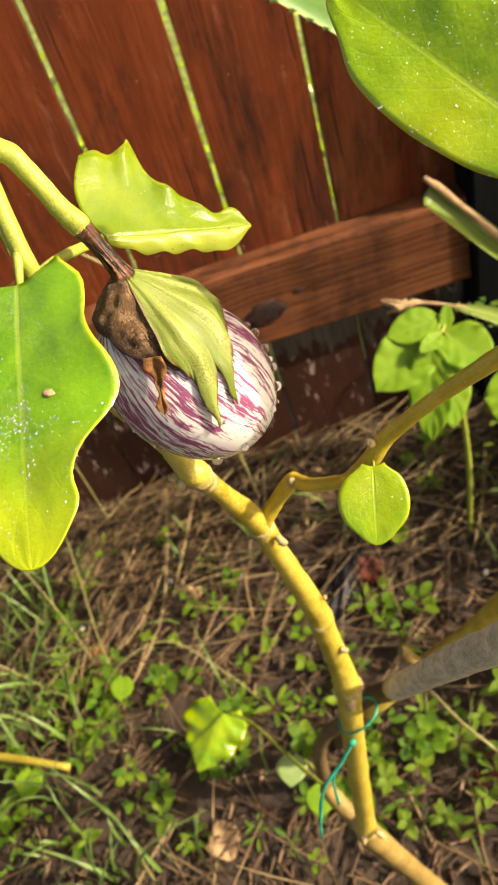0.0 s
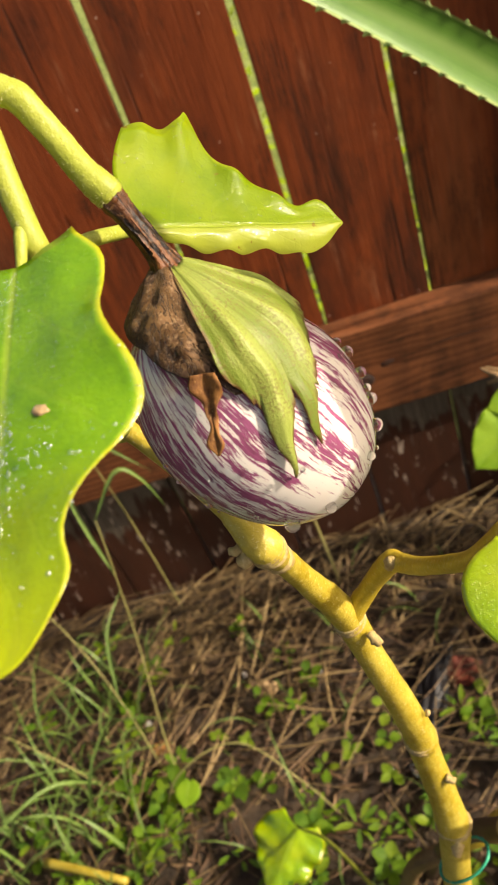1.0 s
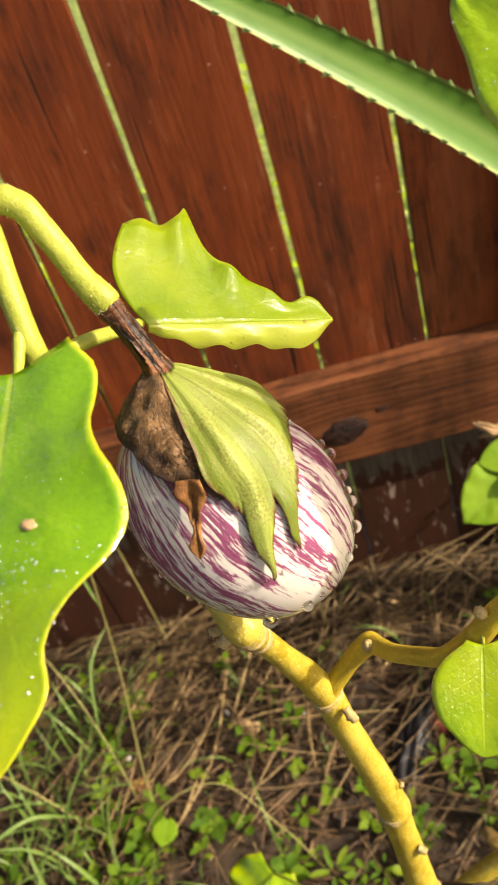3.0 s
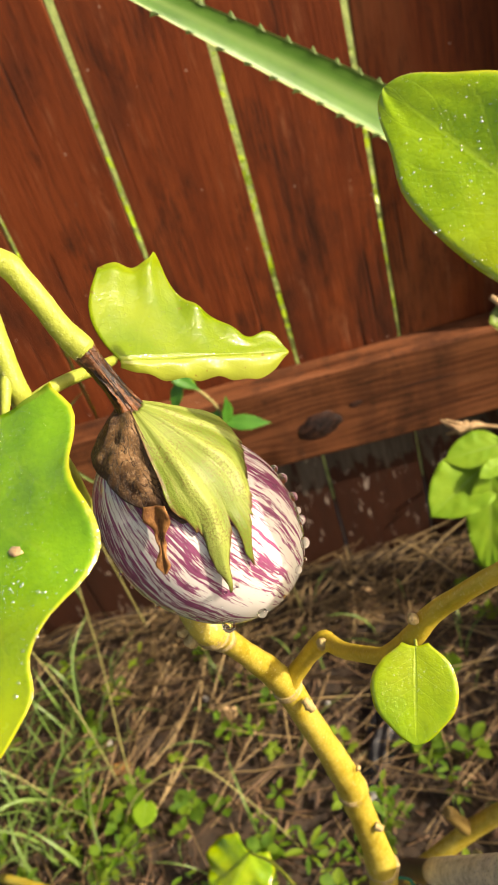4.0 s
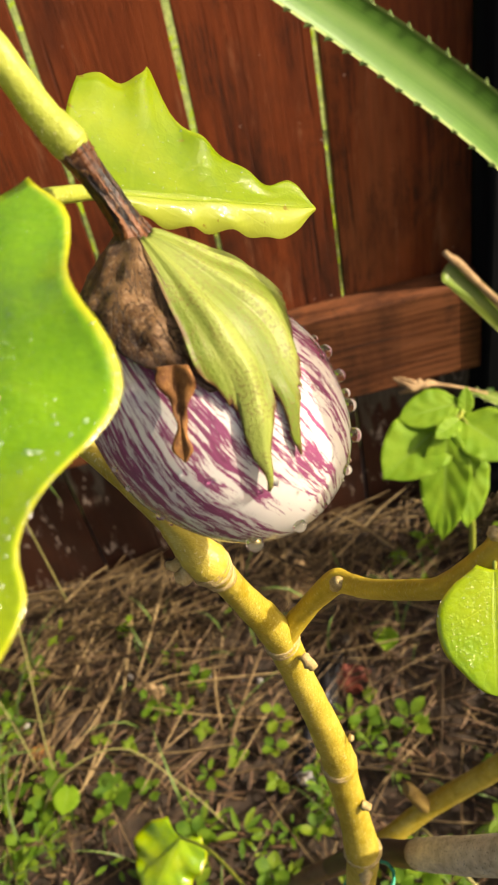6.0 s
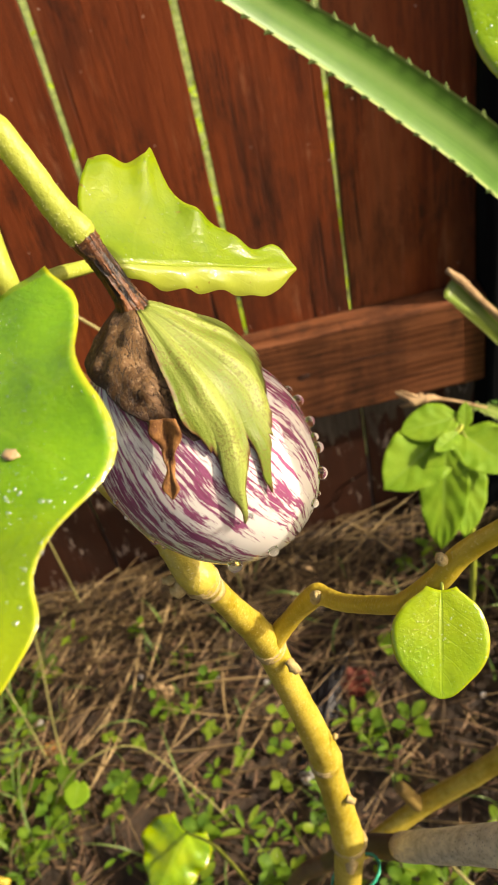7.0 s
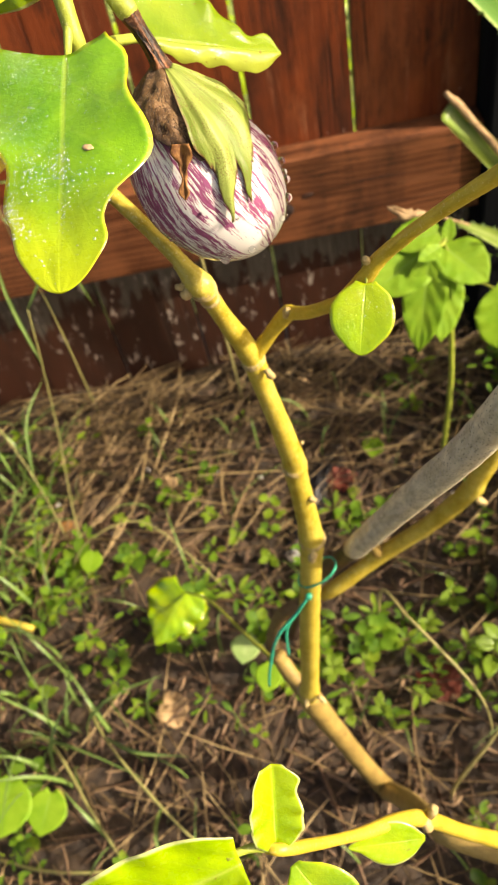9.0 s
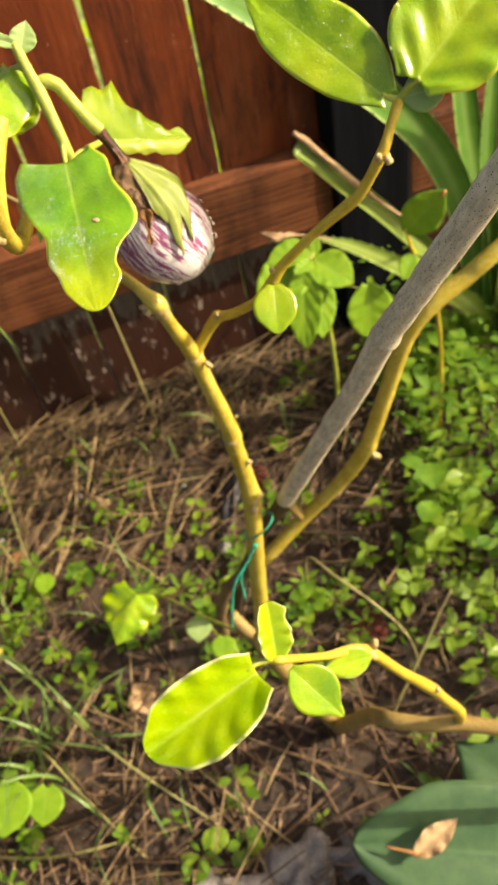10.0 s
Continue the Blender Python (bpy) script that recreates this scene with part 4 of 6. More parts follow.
def build_plant():
    plant = thing("eggplant_plant", (0.112, 0.290, 0.05), "leggy eggplant plant with yellow-green stems and one striped fruit", "plant")
    main = part("stem", tube([(0.125, 0.283, 0.03, 0.0115), (0.098, 0.296, 0.12, 0.0110), (0.072, 0.306, 0.24, 0.0105), (0.054, 0.311, 0.335, 0.0115), (0.052, 0.311, 0.362, 0.0095)], 14), M["woody"], plant, "brown woody foot of the stem")
    up = part("stem", tube([(0.050, 0.311, 0.345, 0.0085), (0.0525, 0.311, 0.372, 0.0098), (0.056, 0.311, 0.40, 0.0082), (0.068, 0.311, 0.53, 0.0082), (0.078, 0.311, 0.622, 0.0079), (0.0810, 0.3125, 0.648, 0.0085), (0.0808, 0.318, 0.680, 0.0074), (0.0795, 0.3215, 0.718, 0.0072), (0.0795, 0.322, 0.728, 0.0076), (0.0785, 0.322, 0.745, 0.0070), (0.0722, 0.322, 0.80, 0.0058), (0.0680, 0.322, 0.836, 0.0061), (0.0598, 0.316, 0.872, 0.0047), (0.0560, 0.3095, 0.894, 0.0046), (0.0550, 0.3065, 0.9005, 0.0050), (0.0540, 0.3048, 0.9070, 0.0060), (0.0518, 0.3065, 0.9105, 0.0056), (0.0480, 0.3120, 0.9140, 0.0042), (0.0440, 0.318, 0.918, 0.0035), (0.0270, 0.340, 0.930, 0.0034), (0.0080, 0.357, 0.947, 0.0040), (-0.002, 0.360, 0.964, 0.0050), (0.002, 0.335, 0.985, 0.0044), (0.000, 0.300, 1.000, 0.0042), (-0.006, 0.268, 1.012, 0.0046), (-0.007, 0.252, 1.038, 0.0044), (0.000, 0.256, 1.062, 0.0042), (0.010, 0.268, 1.078, 0.0038), (0.0105, 0.269, 1.0795, 0.0026)], 14, 6), M["stem"], plant, "knotted yellow-green main stem")
    for a, b, r in (((0.0742, 0.3165, 0.829), (0.0775, 0.3120, 0.826), 0.0030), ((0.0500, 0.3040, 0.9065), (0.0445, 0.3035, 0.9050), 0.0036), ((0.0475, 0.3060, 0.9080), (0.0425, 0.3060, 0.9085), 0.0024), ((0.081, 0.306, 0.647), (0.0785, 0.301, 0.640), 0.0042), ((0.085, 0.314, 0.70), (0.0885, 0.312, 0.698), 0.003), ((0.060, 0.3015, 0.380), (0.066, 0.296, 0.375), 0.0036), ((0.050, 0.304, 0.372), (0.047, 0.298, 0.367), 0.0034), ((0.0855, 0.319, 0.755), (0.0868, 0.3185, 0.754), 0.0022), ((-0.010, 0.252, 1.032), (-0.015, 0.247, 1.035), 0.0050)):
        scar(up, a, b, r)
    for p, d, r in (((0.0686, 0.322, 0.832), (-0.2, 0, 1), 0.0064), ((0.0558, 0.3090, 0.8950), (-0.15, -0.35, 0.8), 0.0049), ((0.0542, 0.3052, 0.9052), (-0.2, -0.2, 0.9), 0.0062), ((0.0795, 0.322, 0.728), (0, 0, 1), 0.0076), ((0.0810, 0.3125, 0.648), (0, 0.15, 1), 0.0087), ((0.0525, 0.311, 0.372), (0.1, 0, 1), 0.0099)):
        p, d = Vector(p), Vector(d).normalized() * 0.0007
        ring = tube([(*(p - d * 3.0), r * 0.94), (*(p - d * 1.4), r * 1.005), (*(p + d * 1.4), r * 1.005), (*(p + d * 3.0), r * 0.94)], 16, 2, 0.12, seed=p.z * 50)
        part("node_ring", ring, M["scar"], up, "pale corky ring at a node")
    side = part("branch", tube([(0.0690, 0.322, 0.834, 0.0046), (0.0800, 0.321, 0.850, 0.0036), (0.0895, 0.3165, 0.8665, 0.0042), (0.0925, 0.312, 0.8715, 0.0036), (0.0975, 0.300, 0.8825, 0.0031), (0.1055, 0.2855, 0.8985, 0.0030), (0.1120, 0.274, 0.913, 0.0030), (0.1205, 0.268, 0.928, 0.0036), (0.1280, 0.2665, 0.940, 0.0032), (0.1420, 0.261, 0.957, 0.0027), (0.1550, 0.2555, 0.971, 0.0030), (0.1680, 0.250, 0.984, 0.0034), (0.1740, 0.247, 0.993, 0.0028), (0.1840, 0.244, 1.014, 0.0030), (0.1900, 0.248, 1.024, 0.0025), (0.1975, 0.2545, 1.033, 0.0028)], 12), M["twig"], plant, "yellow-brown side branch")
    scar(side, (0.0895, 0.3125, 0.870), (0.0905, 0.309, 0.877), 0.0030)
    scar(side, (0.1228, 0.2680, 0.9370), (0.1216, 0.2650, 0.9425), 0.0022)
    scar(side, (0.1840, 0.2405, 1.014), (0.1850, 0.2370, 1.011), 0.0032)
    scar(side, (0.1800, 0.2420, 1.012), (0.1795, 0.2385, 1.017), 0.0028)
    right = part("branch", tube([(0.083, 0.4235, 0.336, 0.0076), (0.096, 0.420, 0.352, 0.0081), (0.147, 0.424, 0.398, 0.0080), (0.190, 0.415, 0.455, 0.0080), (0.220, 0.401, 0.524, 0.0090), (0.226, 0.400, 0.545, 0.0084), (0.245, 0.400, 0.608, 0.0080), (0.265, 0.400, 0.676, 0.0082), (0.288, 0.400, 0.708, 0.0090), (0.325, 0.400, 0.730, 0.0080), (0.351, 0.400, 0.748, 0.0080), (0.47, 0.41, 0.81, 0.0074)], 14), M["stem"], plant, "thick yellow-green branch that leans away behind the stake")
    part("branch_foot", tube([(0.000, 0.470, 0.03, 0.0086), (0.012, 0.462, 0.16, 0.0082), (0.030, 0.446, 0.250, 0.0078), (0.048, 0.436, 0.290, 0.0081), (0.070, 0.4270, 0.319, 0.0084), (0.088, 0.4225, 0.343, 0.0078)], 12), M["foot"], right, "dull brown foot of the branch")
    scar(right, (0.224, 0.394, 0.522), (0.231, 0.390, 0.517), 0.0050)
    part("stub", tube([(0.147, 0.424, 0.392, 0.0062), (0.138, 0.424, 0.416, 0.0056), (0.131, 0.425, 0.437, 0.0052), (0.129, 0.425, 0.440, 0.0030)], 12), M["woody"], right, "short broken side stub")
    shoot = part("shoot", tube([(0.018, 0.348, 0.934, 0.0041), (0.029, 0.322, 0.982, 0.0036), (0.0335, 0.3085, 1.020, 0.0034), (0.0333, 0.312, 1.034, 0.0031), (0.0310, 0.3272, 1.0513, 0.0034), (0.0292, 0.3336, 1.0597, 0.0031), (0.0274, 0.341, 1.0695, 0.0026), (0.0263, 0.3427, 1.0731, 0.0018)], 12), M["shoot"], plant, "bright green hairy top shoot")
    fuzz(shoot, 900, 0.0007, 61)
    fruit_stalk = part("fruit_stalk", tube([(0.0302, 0.3300, 1.0540, 0.0024), (0.0345, 0.3320, 1.0552, 0.0035), (0.0405, 0.3300, 1.0520, 0.0035), (0.0450, 0.3255, 1.0430, 0.0033), (0.0488, 0.3200, 1.0360, 0.0034), (0.0518, 0.3168, 1.0315, 0.0038), (0.0534, 0.3155, 1.0290, 0.0037), (0.0540, 0.3150, 1.0280, 0.0026)], 16), M["shoot"], plant, "thick pale green fruit stalk")
    fuzz(fruit_stalk, 900, 0.0007, 62)

    def add_leaf(name, stalk, r, mat, label, **kw):
        lf = part("leaf", leaf(**kw), M[mat], plant, label)
        if stalk:
            part("leaf_stalk", tube([(*p, q) for p, q in zip(stalk, r)], 9, 5), M["shoot"], lf)
        return lf

    big = add_leaf("big", [(0.0335, 0.3125, 1.0325), (0.0325, 0.3080, 1.0315), (0.0312, 0.3025, 1.0280), (0.0308, 0.2950, 1.0266)], (0.0020, 0.0017, 0.0014, 0.0008), "leaf_big", "large wet green leaf with a yellow rim",
             base=(0.0312, 0.2960, 1.0295), to=(0.0222, 0.2055, 1.0145), normal=(-0.06, -0.16, 0.98),
             left=(0.15, 0.225, 0.235, 0.24, 0.265, 0.31, 0.32, 0.28, 0.20, 0.155, 0.165, 0.135, 0.02), right=(0.25, 0.29, 0.30, 0.29, 0.265, 0.23, 0.19, 0.205, 0.20, 0.165, 0.15, 0.12, 0.02),
             fold=0.10, droop=0.06, ripple=0.03, waves=5.0, back=0.07, nu=40, nv=10, seed=1.0, tip=0.85)
    hit = min((v.co for v in big.data.vertices), key=lambda c: (Vector((c.x, c.y)) - Vector((0.036, 0.253))).length - c.z * 0.5)
    part("dead_spot", blob(hit, (0.0017, 0.0021, 0.00025), (0, 0, 20), 0.6, 2.0, 2), M["husk"], big, "tan dead spot with a brown rim")
    curled = add_leaf("curled", [(0.0340, 0.3090, 1.0210), (0.0420, 0.3160, 1.0200), (0.0500, 0.3300, 1.0120), (0.0530, 0.3430, 1.0040)], (0.0024, 0.0020, 0.0019, 0.0016), "leaf_roll", "pale yellow-green leaf curled at its lower edge",
             base=(0.0550, 0.3425, 1.0032), to=(0.1065, 0.3610, 0.9750), normal=(-0.28, -0.40, 0.87),
             left=(0.555, 0.572, 0.576, 0.563, 0.559, 0.575, 0.60, 0.64, 0.45, 0.345, 0.305, 0.275, 0.245, 0.20, 0.16, 0.12, 0.11, 0.125, 0.135, 0.105, 0.01),
             right=(0.03, 0.06, 0.09, 0.105, 0.11, 0.11, 0.115, 0.125, 0.13, 0.09, 0.01),
             fold=0.05, ripple=0.022, waves=10.0, curl=(0.12, -0.6), nu=60, nv=12, seed=3.0, belly=0.10)
    round_leaf = add_leaf("round", [(0.1225, 0.2680, 0.9370), (0.1218, 0.2655, 0.9335), (0.1211, 0.2630, 0.9300)], (0.0009, 0.0007, 0.0004), "leaf", "small rounded glossy leaf hanging from the side branch",
             base=(0.1210, 0.2635, 0.9305), to=(0.1136, 0.2408, 0.9152), normal=(-0.10, -0.48, 0.88),
             left=(0.14, 0.33, 0.41, 0.44, 0.43, 0.39, 0.32, 0.02), right=(0.14, 0.33, 0.44, 0.47, 0.45, 0.41, 0.33, 0.02), fold=0.10, droop=0.05, back=0.04, seed=5.0, tip=0.55)
    top = add_leaf("top", [(0.1975, 0.2545, 1.033), (0.1940, 0.2555, 1.0345), (0.1895, 0.2575, 1.0368)], (0.0020, 0.0018, 0.0014), "leaf", "large glossy leaf at the end of the side branch",
             base=(0.1908, 0.2560, 1.0360), to=(0.1449, 0.3202, 1.0762), normal=(-0.33, -0.54, 0.77),
             left=(0.05, 0.13, 0.185, 0.21, 0.22, 0.215, 0.19, 0.13, 0.02), right=(0.06, 0.17, 0.23, 0.25, 0.245, 0.23, 0.20, 0.14, 0.02), fold=0.12, ripple=0.012, droop=0.05, back=0.05, nu=34, nv=9, seed=8.0, tip=0.75)
    add_leaf("top2", [(0.1975, 0.2545, 1.033), (0.2020, 0.2530, 1.039), (0.2070, 0.2500, 1.044)], (0.0020, 0.0018, 0.0014), "leaf", "puckered glossy leaf at the end of the side branch",
             base=(0.2050, 0.2500, 1.0430), to=(0.2700, 0.2780, 1.0780), normal=(-0.25, -0.55, 0.80),
             left=(0.12, 0.30, 0.37, 0.38, 0.36, 0.31, 0.24, 0.15, 0.02), right=(0.12, 0.30, 0.37, 0.38, 0.36, 0.31, 0.24, 0.15, 0.02), fold=0.2, ripple=0.02, pleat=0.05, back=0.05, nu=40, nv=10, seed=12.0, tip=0.75)
    add_leaf("bract", None, None, "leaf_young", "small grey-green young leaf",
             base=(0.1985, 0.2530, 1.0340), to=(0.2210, 0.2450, 1.0400), normal=(-0.1, -0.75, 0.6), left=OVAL, right=OVAL, fold=0.3, seed=13.0)
    add_leaf("upper", [(0.0290, 0.3370, 1.0620), (0.0255, 0.3410, 1.0615), (0.0210, 0.3440, 1.0600)], (0.0020, 0.0017, 0.0013), "leaf", "folded green leaf below the shoot tip",
             base=(0.0215, 0.3440, 1.0597), to=(-0.024, 0.3080, 1.0475), normal=(-0.15, -0.40, 0.90),
             left=[q * 0.85 for q in EGGY], right=[q * 0.85 for q in EGGY], fold=-0.45, droop=0.10, ripple=0.02, back=0.06, nu=30, nv=8, seed=15.0, tip=0.75)
    add_leaf("under", None, None, "leaf_pale", "pale underside of a leaf behind the shoot",
             base=(0.0260, 0.3450, 1.0560), to=(-0.004, 0.3440, 1.0250), normal=(0.25, -0.75, 0.45),
             left=OVAL, right=OVAL, fold=0.15, ripple=0.02, seed=17.0)
    add_leaf("tip", None, None, "leaf_young", "crumpled greyish young leaf at the shoot tip",
             base=(0.0264, 0.3428, 1.0725), to=(0.0055, 0.3490, 1.0850), normal=(0.1, -0.7, 0.7),
             left=(0.10, 0.14, 0.15, 0.17, 0.22, 0.28, 0.26, 0.03), right=(0.10, 0.12, 0.13, 0.15, 0.2, 0.22, 0.2, 0.03), fold=0.5, ripple=0.035, waves=7.0, seed=19.0)
    add_leaf("tip2", None, None, "leaf_young", "small folded young leaf at the shoot tip",
             base=(0.0280, 0.3410, 1.0675), to=(0.0365, 0.3520, 1.0775), normal=(0.2, -0.7, 0.6), left=OVAL, right=OVAL, fold=0.3, ripple=0.03, seed=21.0)
    # low front branch with four leaves
    part("branch", tube([(0.112, 0.290, 0.06, 0.0115), (0.124, 0.250, 0.18, 0.0108), (0.130, 0.200, 0.335, 0.0092), (0.134, 0.172, 0.408, 0.0086), (0.142, 0.156, 0.432, 0.0082), (0.171, 0.139, 0.437, 0.0074), (0.198, 0.129, 0.438, 0.0082), (0.233, 0.111, 0.437, 0.0072), (0.275, 0.092, 0.436, 0.0072), (0.34, 0.065, 0.40, 0.0078), (0.42, 0.04, 0.22, 0.0090), (0.45, 0.03, 0.02, 0.0100)], 12), M["woody"], plant, "thick yellow-brown low branch from the foot of the stem")
    low = part("branch", tube([(0.1990, 0.131, 0.441, 0.0050), (0.1950, 0.128, 0.478, 0.0052), (0.172, 0.119, 0.560, 0.0044), (0.158, 0.1145, 0.608, 0.0050), (0.130, 0.108, 0.685, 0.0038), (0.103, 0.102, 0.762, 0.0038), (0.075, 0.090, 0.805, 0.0024), (0.052, 0.082, 0.840, 0.0025), (0.044, 0.083, 0.843, 0.0021)], 12), M["twig"], plant, "low branch rising at the front")
    scar(low, (0.158, 0.1145, 0.606), (0.162, 0.110, 0.613), 0.0042)
    scar(low, (0.106, 0.102, 0.758), (0.1085, 0.0985, 0.752), 0.0038)
    scar(low, (0.110, 0.104, 0.757), (0.112, 0.104, 0.764), 0.0036)
    front = add_leaf("front", [(0.046, 0.083, 0.843), (0.038, 0.083, 0.846), (0.030, 0.081, 0.847)], (0.0020, 0.0017, 0.0013), "leaf_pale", "sunlit yellow-green leaf with a browned tip on the low branch",
             base=(0.0350, 0.0790, 0.8440), to=(-0.0345, 0.0640, 0.8310), normal=(-0.08, -0.45, 0.89),
             left=(0.16, 0.26, 0.30, 0.32, 0.33, 0.31, 0.27, 0.20, 0.02), right=(0.16, 0.25, 0.28, 0.30, 0.30, 0.29, 0.26, 0.19, 0.02), fold=0.62, curl=(0.35, 0.30), ripple=0.028, pleat=0.028, back=0.05, nu=34, nv=9, seed=23.0, tip=0.75)
    add_leaf("front_up", None, None, "leaf_pale", "small upright leaf folded along its middle",
             base=(0.0475, 0.0830, 0.8415), to=(0.0520, 0.1050, 0.8670), normal=(0.25, -0.80, 0.4), left=(0.10, 0.24, 0.29, 0.31, 0.31, 0.27, 0.25, 0.16), right=(0.1, 0.22, 0.27, 0.28, 0.26, 0.22, 0.26, 0.10), fold=0.6, ripple=0.03, seed=25.0)
    add_leaf("front_low", None, None, "leaf", "small grey-green leaf hanging under the branch tip",
             base=(0.0530, 0.0775, 0.8370), to=(0.0720, 0.0500, 0.8130), normal=(0.15, -0.75, 0.6), left=[q * 0.85 for q in OVAL], right=[q * 0.85 for q in OVAL], fold=0.15, droop=0.05, seed=27.0, tip=0.6)
    add_leaf("front_side", None, None, "leaf_pale", "small oval sunlit leaf on the low branch",
             base=(0.1040, 0.0900, 0.7800), to=(0.0720, 0.0900, 0.7850), normal=(-0.1, -0.66, 0.75), left=[q * 0.75 for q in OVAL], right=[q * 0.75 for q in OVAL], fold=0.12, seed=29.0, tip=0.6)
    add_leaf("low_leaf", [(0.060, 0.320, 0.33), (0.00, 0.42, 0.24), (-0.06, 0.53, 0.15), (-0.098, 0.572, 0.108)], (0.0022, 0.0020, 0.0018, 0.0015), "leaf", "yellowing lobed leaf low over the weeds",
             base=(-0.100, 0.574, 0.106), to=(-0.152, 0.520, 0.072), normal=(-0.2, -0.5, 0.84),
             left=(0.25, 0.40, 0.44, 0.46, 0.38, 0.40, 0.36, 0.24, 0.20, 0.10, 0.02), right=(0.30, 0.48, 0.56, 0.60, 0.58, 0.50, 0.42, 0.34, 0.22, 0.12, 0.02), fold=-0.25, ripple=0.06, waves=7.0, back=0.14, nu=36, nv=9, seed=31.0, pleat=0.03)
    wet = lambda u, v: min(1.0, max(0.04, 0.5 + 1.6 * noise.noise(Vector((u * 5.0, v * 4.0, 3.0))))) * (1.0 if v < 0.55 else 0.22)
    beads(big, 3000, (0.00008, 0.00021), lambda u, v: wet(u, v) * (1.0 if u < 0.72 else 0.1), 71)
    beads(big, 420, (0.00024, 0.00055), lambda u, v: wet(u, v) * (1.0 if 0.45 < u < 0.80 else 0.06), 75)
    beads(top, 420, (0.00015, 0.0004), lambda u, v: 1.0 if u < 0.8 else 0.2, 72)
    beads(curled, 160, (0.00012, 0.0003), lambda u, v: 1.0 if v > 0.5 else 0.1, 73)
    beads(round_leaf, 90, (0.00012, 0.0003), lambda u, v: 1.0 if u < 0.5 else 0.3, 74)
    part("stub", tube([(0.054, 0.312, 0.345, 0.0088), (0.042, 0.328, 0.350, 0.0082), (0.032, 0.345, 0.362, 0.0076), (0.028, 0.352, 0.372, 0.0072)], 12), M["woody"], plant, "cut woody side stub")
    eggplant(plant)


build_plant()


# ---- stake and twine ----
def build_stake():
    stake = thing("garden_stake", (0.030, 0.520, 0.02), "weathered grey round wooden stake leaning beside the plant", "stake")
    a, d = Vector((0.1100, 0.3100, 0.632)), Vector((0.0497, -0.1330, 0.320))
    at = lambda s: a + d * s
    part("lower_length", tube([(0.030, 0.520, 0.02, 0.0076), (0.052, 0.450, 0.25, 0.0076), (*at(-0.5), 0.0074), (*at(-0.12), 0.0074), (*at(0.02), 0.0075)], 14, 5, 0.04), M["stake_dark"], stake, "dark bark on the lower end")
    part("upper_length", tube([(*at(0.0), 0.0078), (*at(0.03), 0.0080), (0.1340, 0.2445, 0.7922, 0.0077), (0.1476, 0.2055, 0.8865, 0.0075), (0.1543, 0.1835, 0.9440, 0.0075), (0.1557, 0.1795, 0.9535, 0.0082), (0.1578, 0.1765, 0.9620, 0.0073), (0.1662, 0.1646, 0.9938, 0.0071), (0.1792, 0.1460, 1.0442, 0.0071), (0.1923, 0.1274, 1.0946, 0.0071), (0.2080, 0.1050, 1.1550, 0.0071), (0.2085, 0.1044, 1.1566, 0.0058)], 18, 7, 0.05), M["stake"], stake, "dry grey speckled bark with a node")
    # Added pale strip that stands in for the sun on the stake's right edge.
    off = Vector((0.0078, 0.0030, -0.0012))
    part("split_edge", tube([(*(Vector((0.1600, 0.1740, 0.9690)) + off * 0.85), 0.0006), (*(Vector((0.1670, 0.1640, 0.9960)) + off * 0.95), 0.0016), (*(Vector((0.1783, 0.1430, 1.0500)) + off), 0.0018), (*(Vector((0.1900, 0.1270, 1.0950)) + off), 0.0018)], 8, 5, 0.2), M["bristle"], stake, "pale strip painted as the stake's sunlit right edge")
    twine = thing("twine", (0.078, 0.312, 0.618), "green plastic twine tied round the stem and stake", "twine")
    loop = []
    for k in range(13):
        w = 2 * math.pi * k / 12
        loop.append((0.0805 + 0.0145 * math.cos(w), 0.313 + 0.0115 * math.sin(w), 0.600 + 0.010 * math.cos(w) - 0.004 * math.sin(w), 0.0009))
    part("loop", tube(loop, 7, 3, 0.2), M["twine"], twine)
    part("knot", blob((0.0715, 0.3010, 0.588), (0.0028, 0.0026, 0.0022), (0, 20, 0), 0.3, 2.0, 2), M["twine"], twine)
    part("loose_end", tube([(0.0715, 0.3010, 0.588, 0.0012), (0.058, 0.295, 0.572, 0.0014), (0.042, 0.288, 0.556, 0.0013), (0.032, 0.280, 0.528, 0.0012), (0.026, 0.274, 0.498, 0.0010)], 7, 5, 0.25), M["twine"], twine)
    part("loose_end", tube([(0.0715, 0.3010, 0.588, 0.0012), (0.062, 0.297, 0.576, 0.0013), (0.050, 0.292, 0.558, 0.0012), (0.047, 0.284, 0.528, 0.0010)], 7, 5, 0.25), M["twine"], twine)


build_stake()


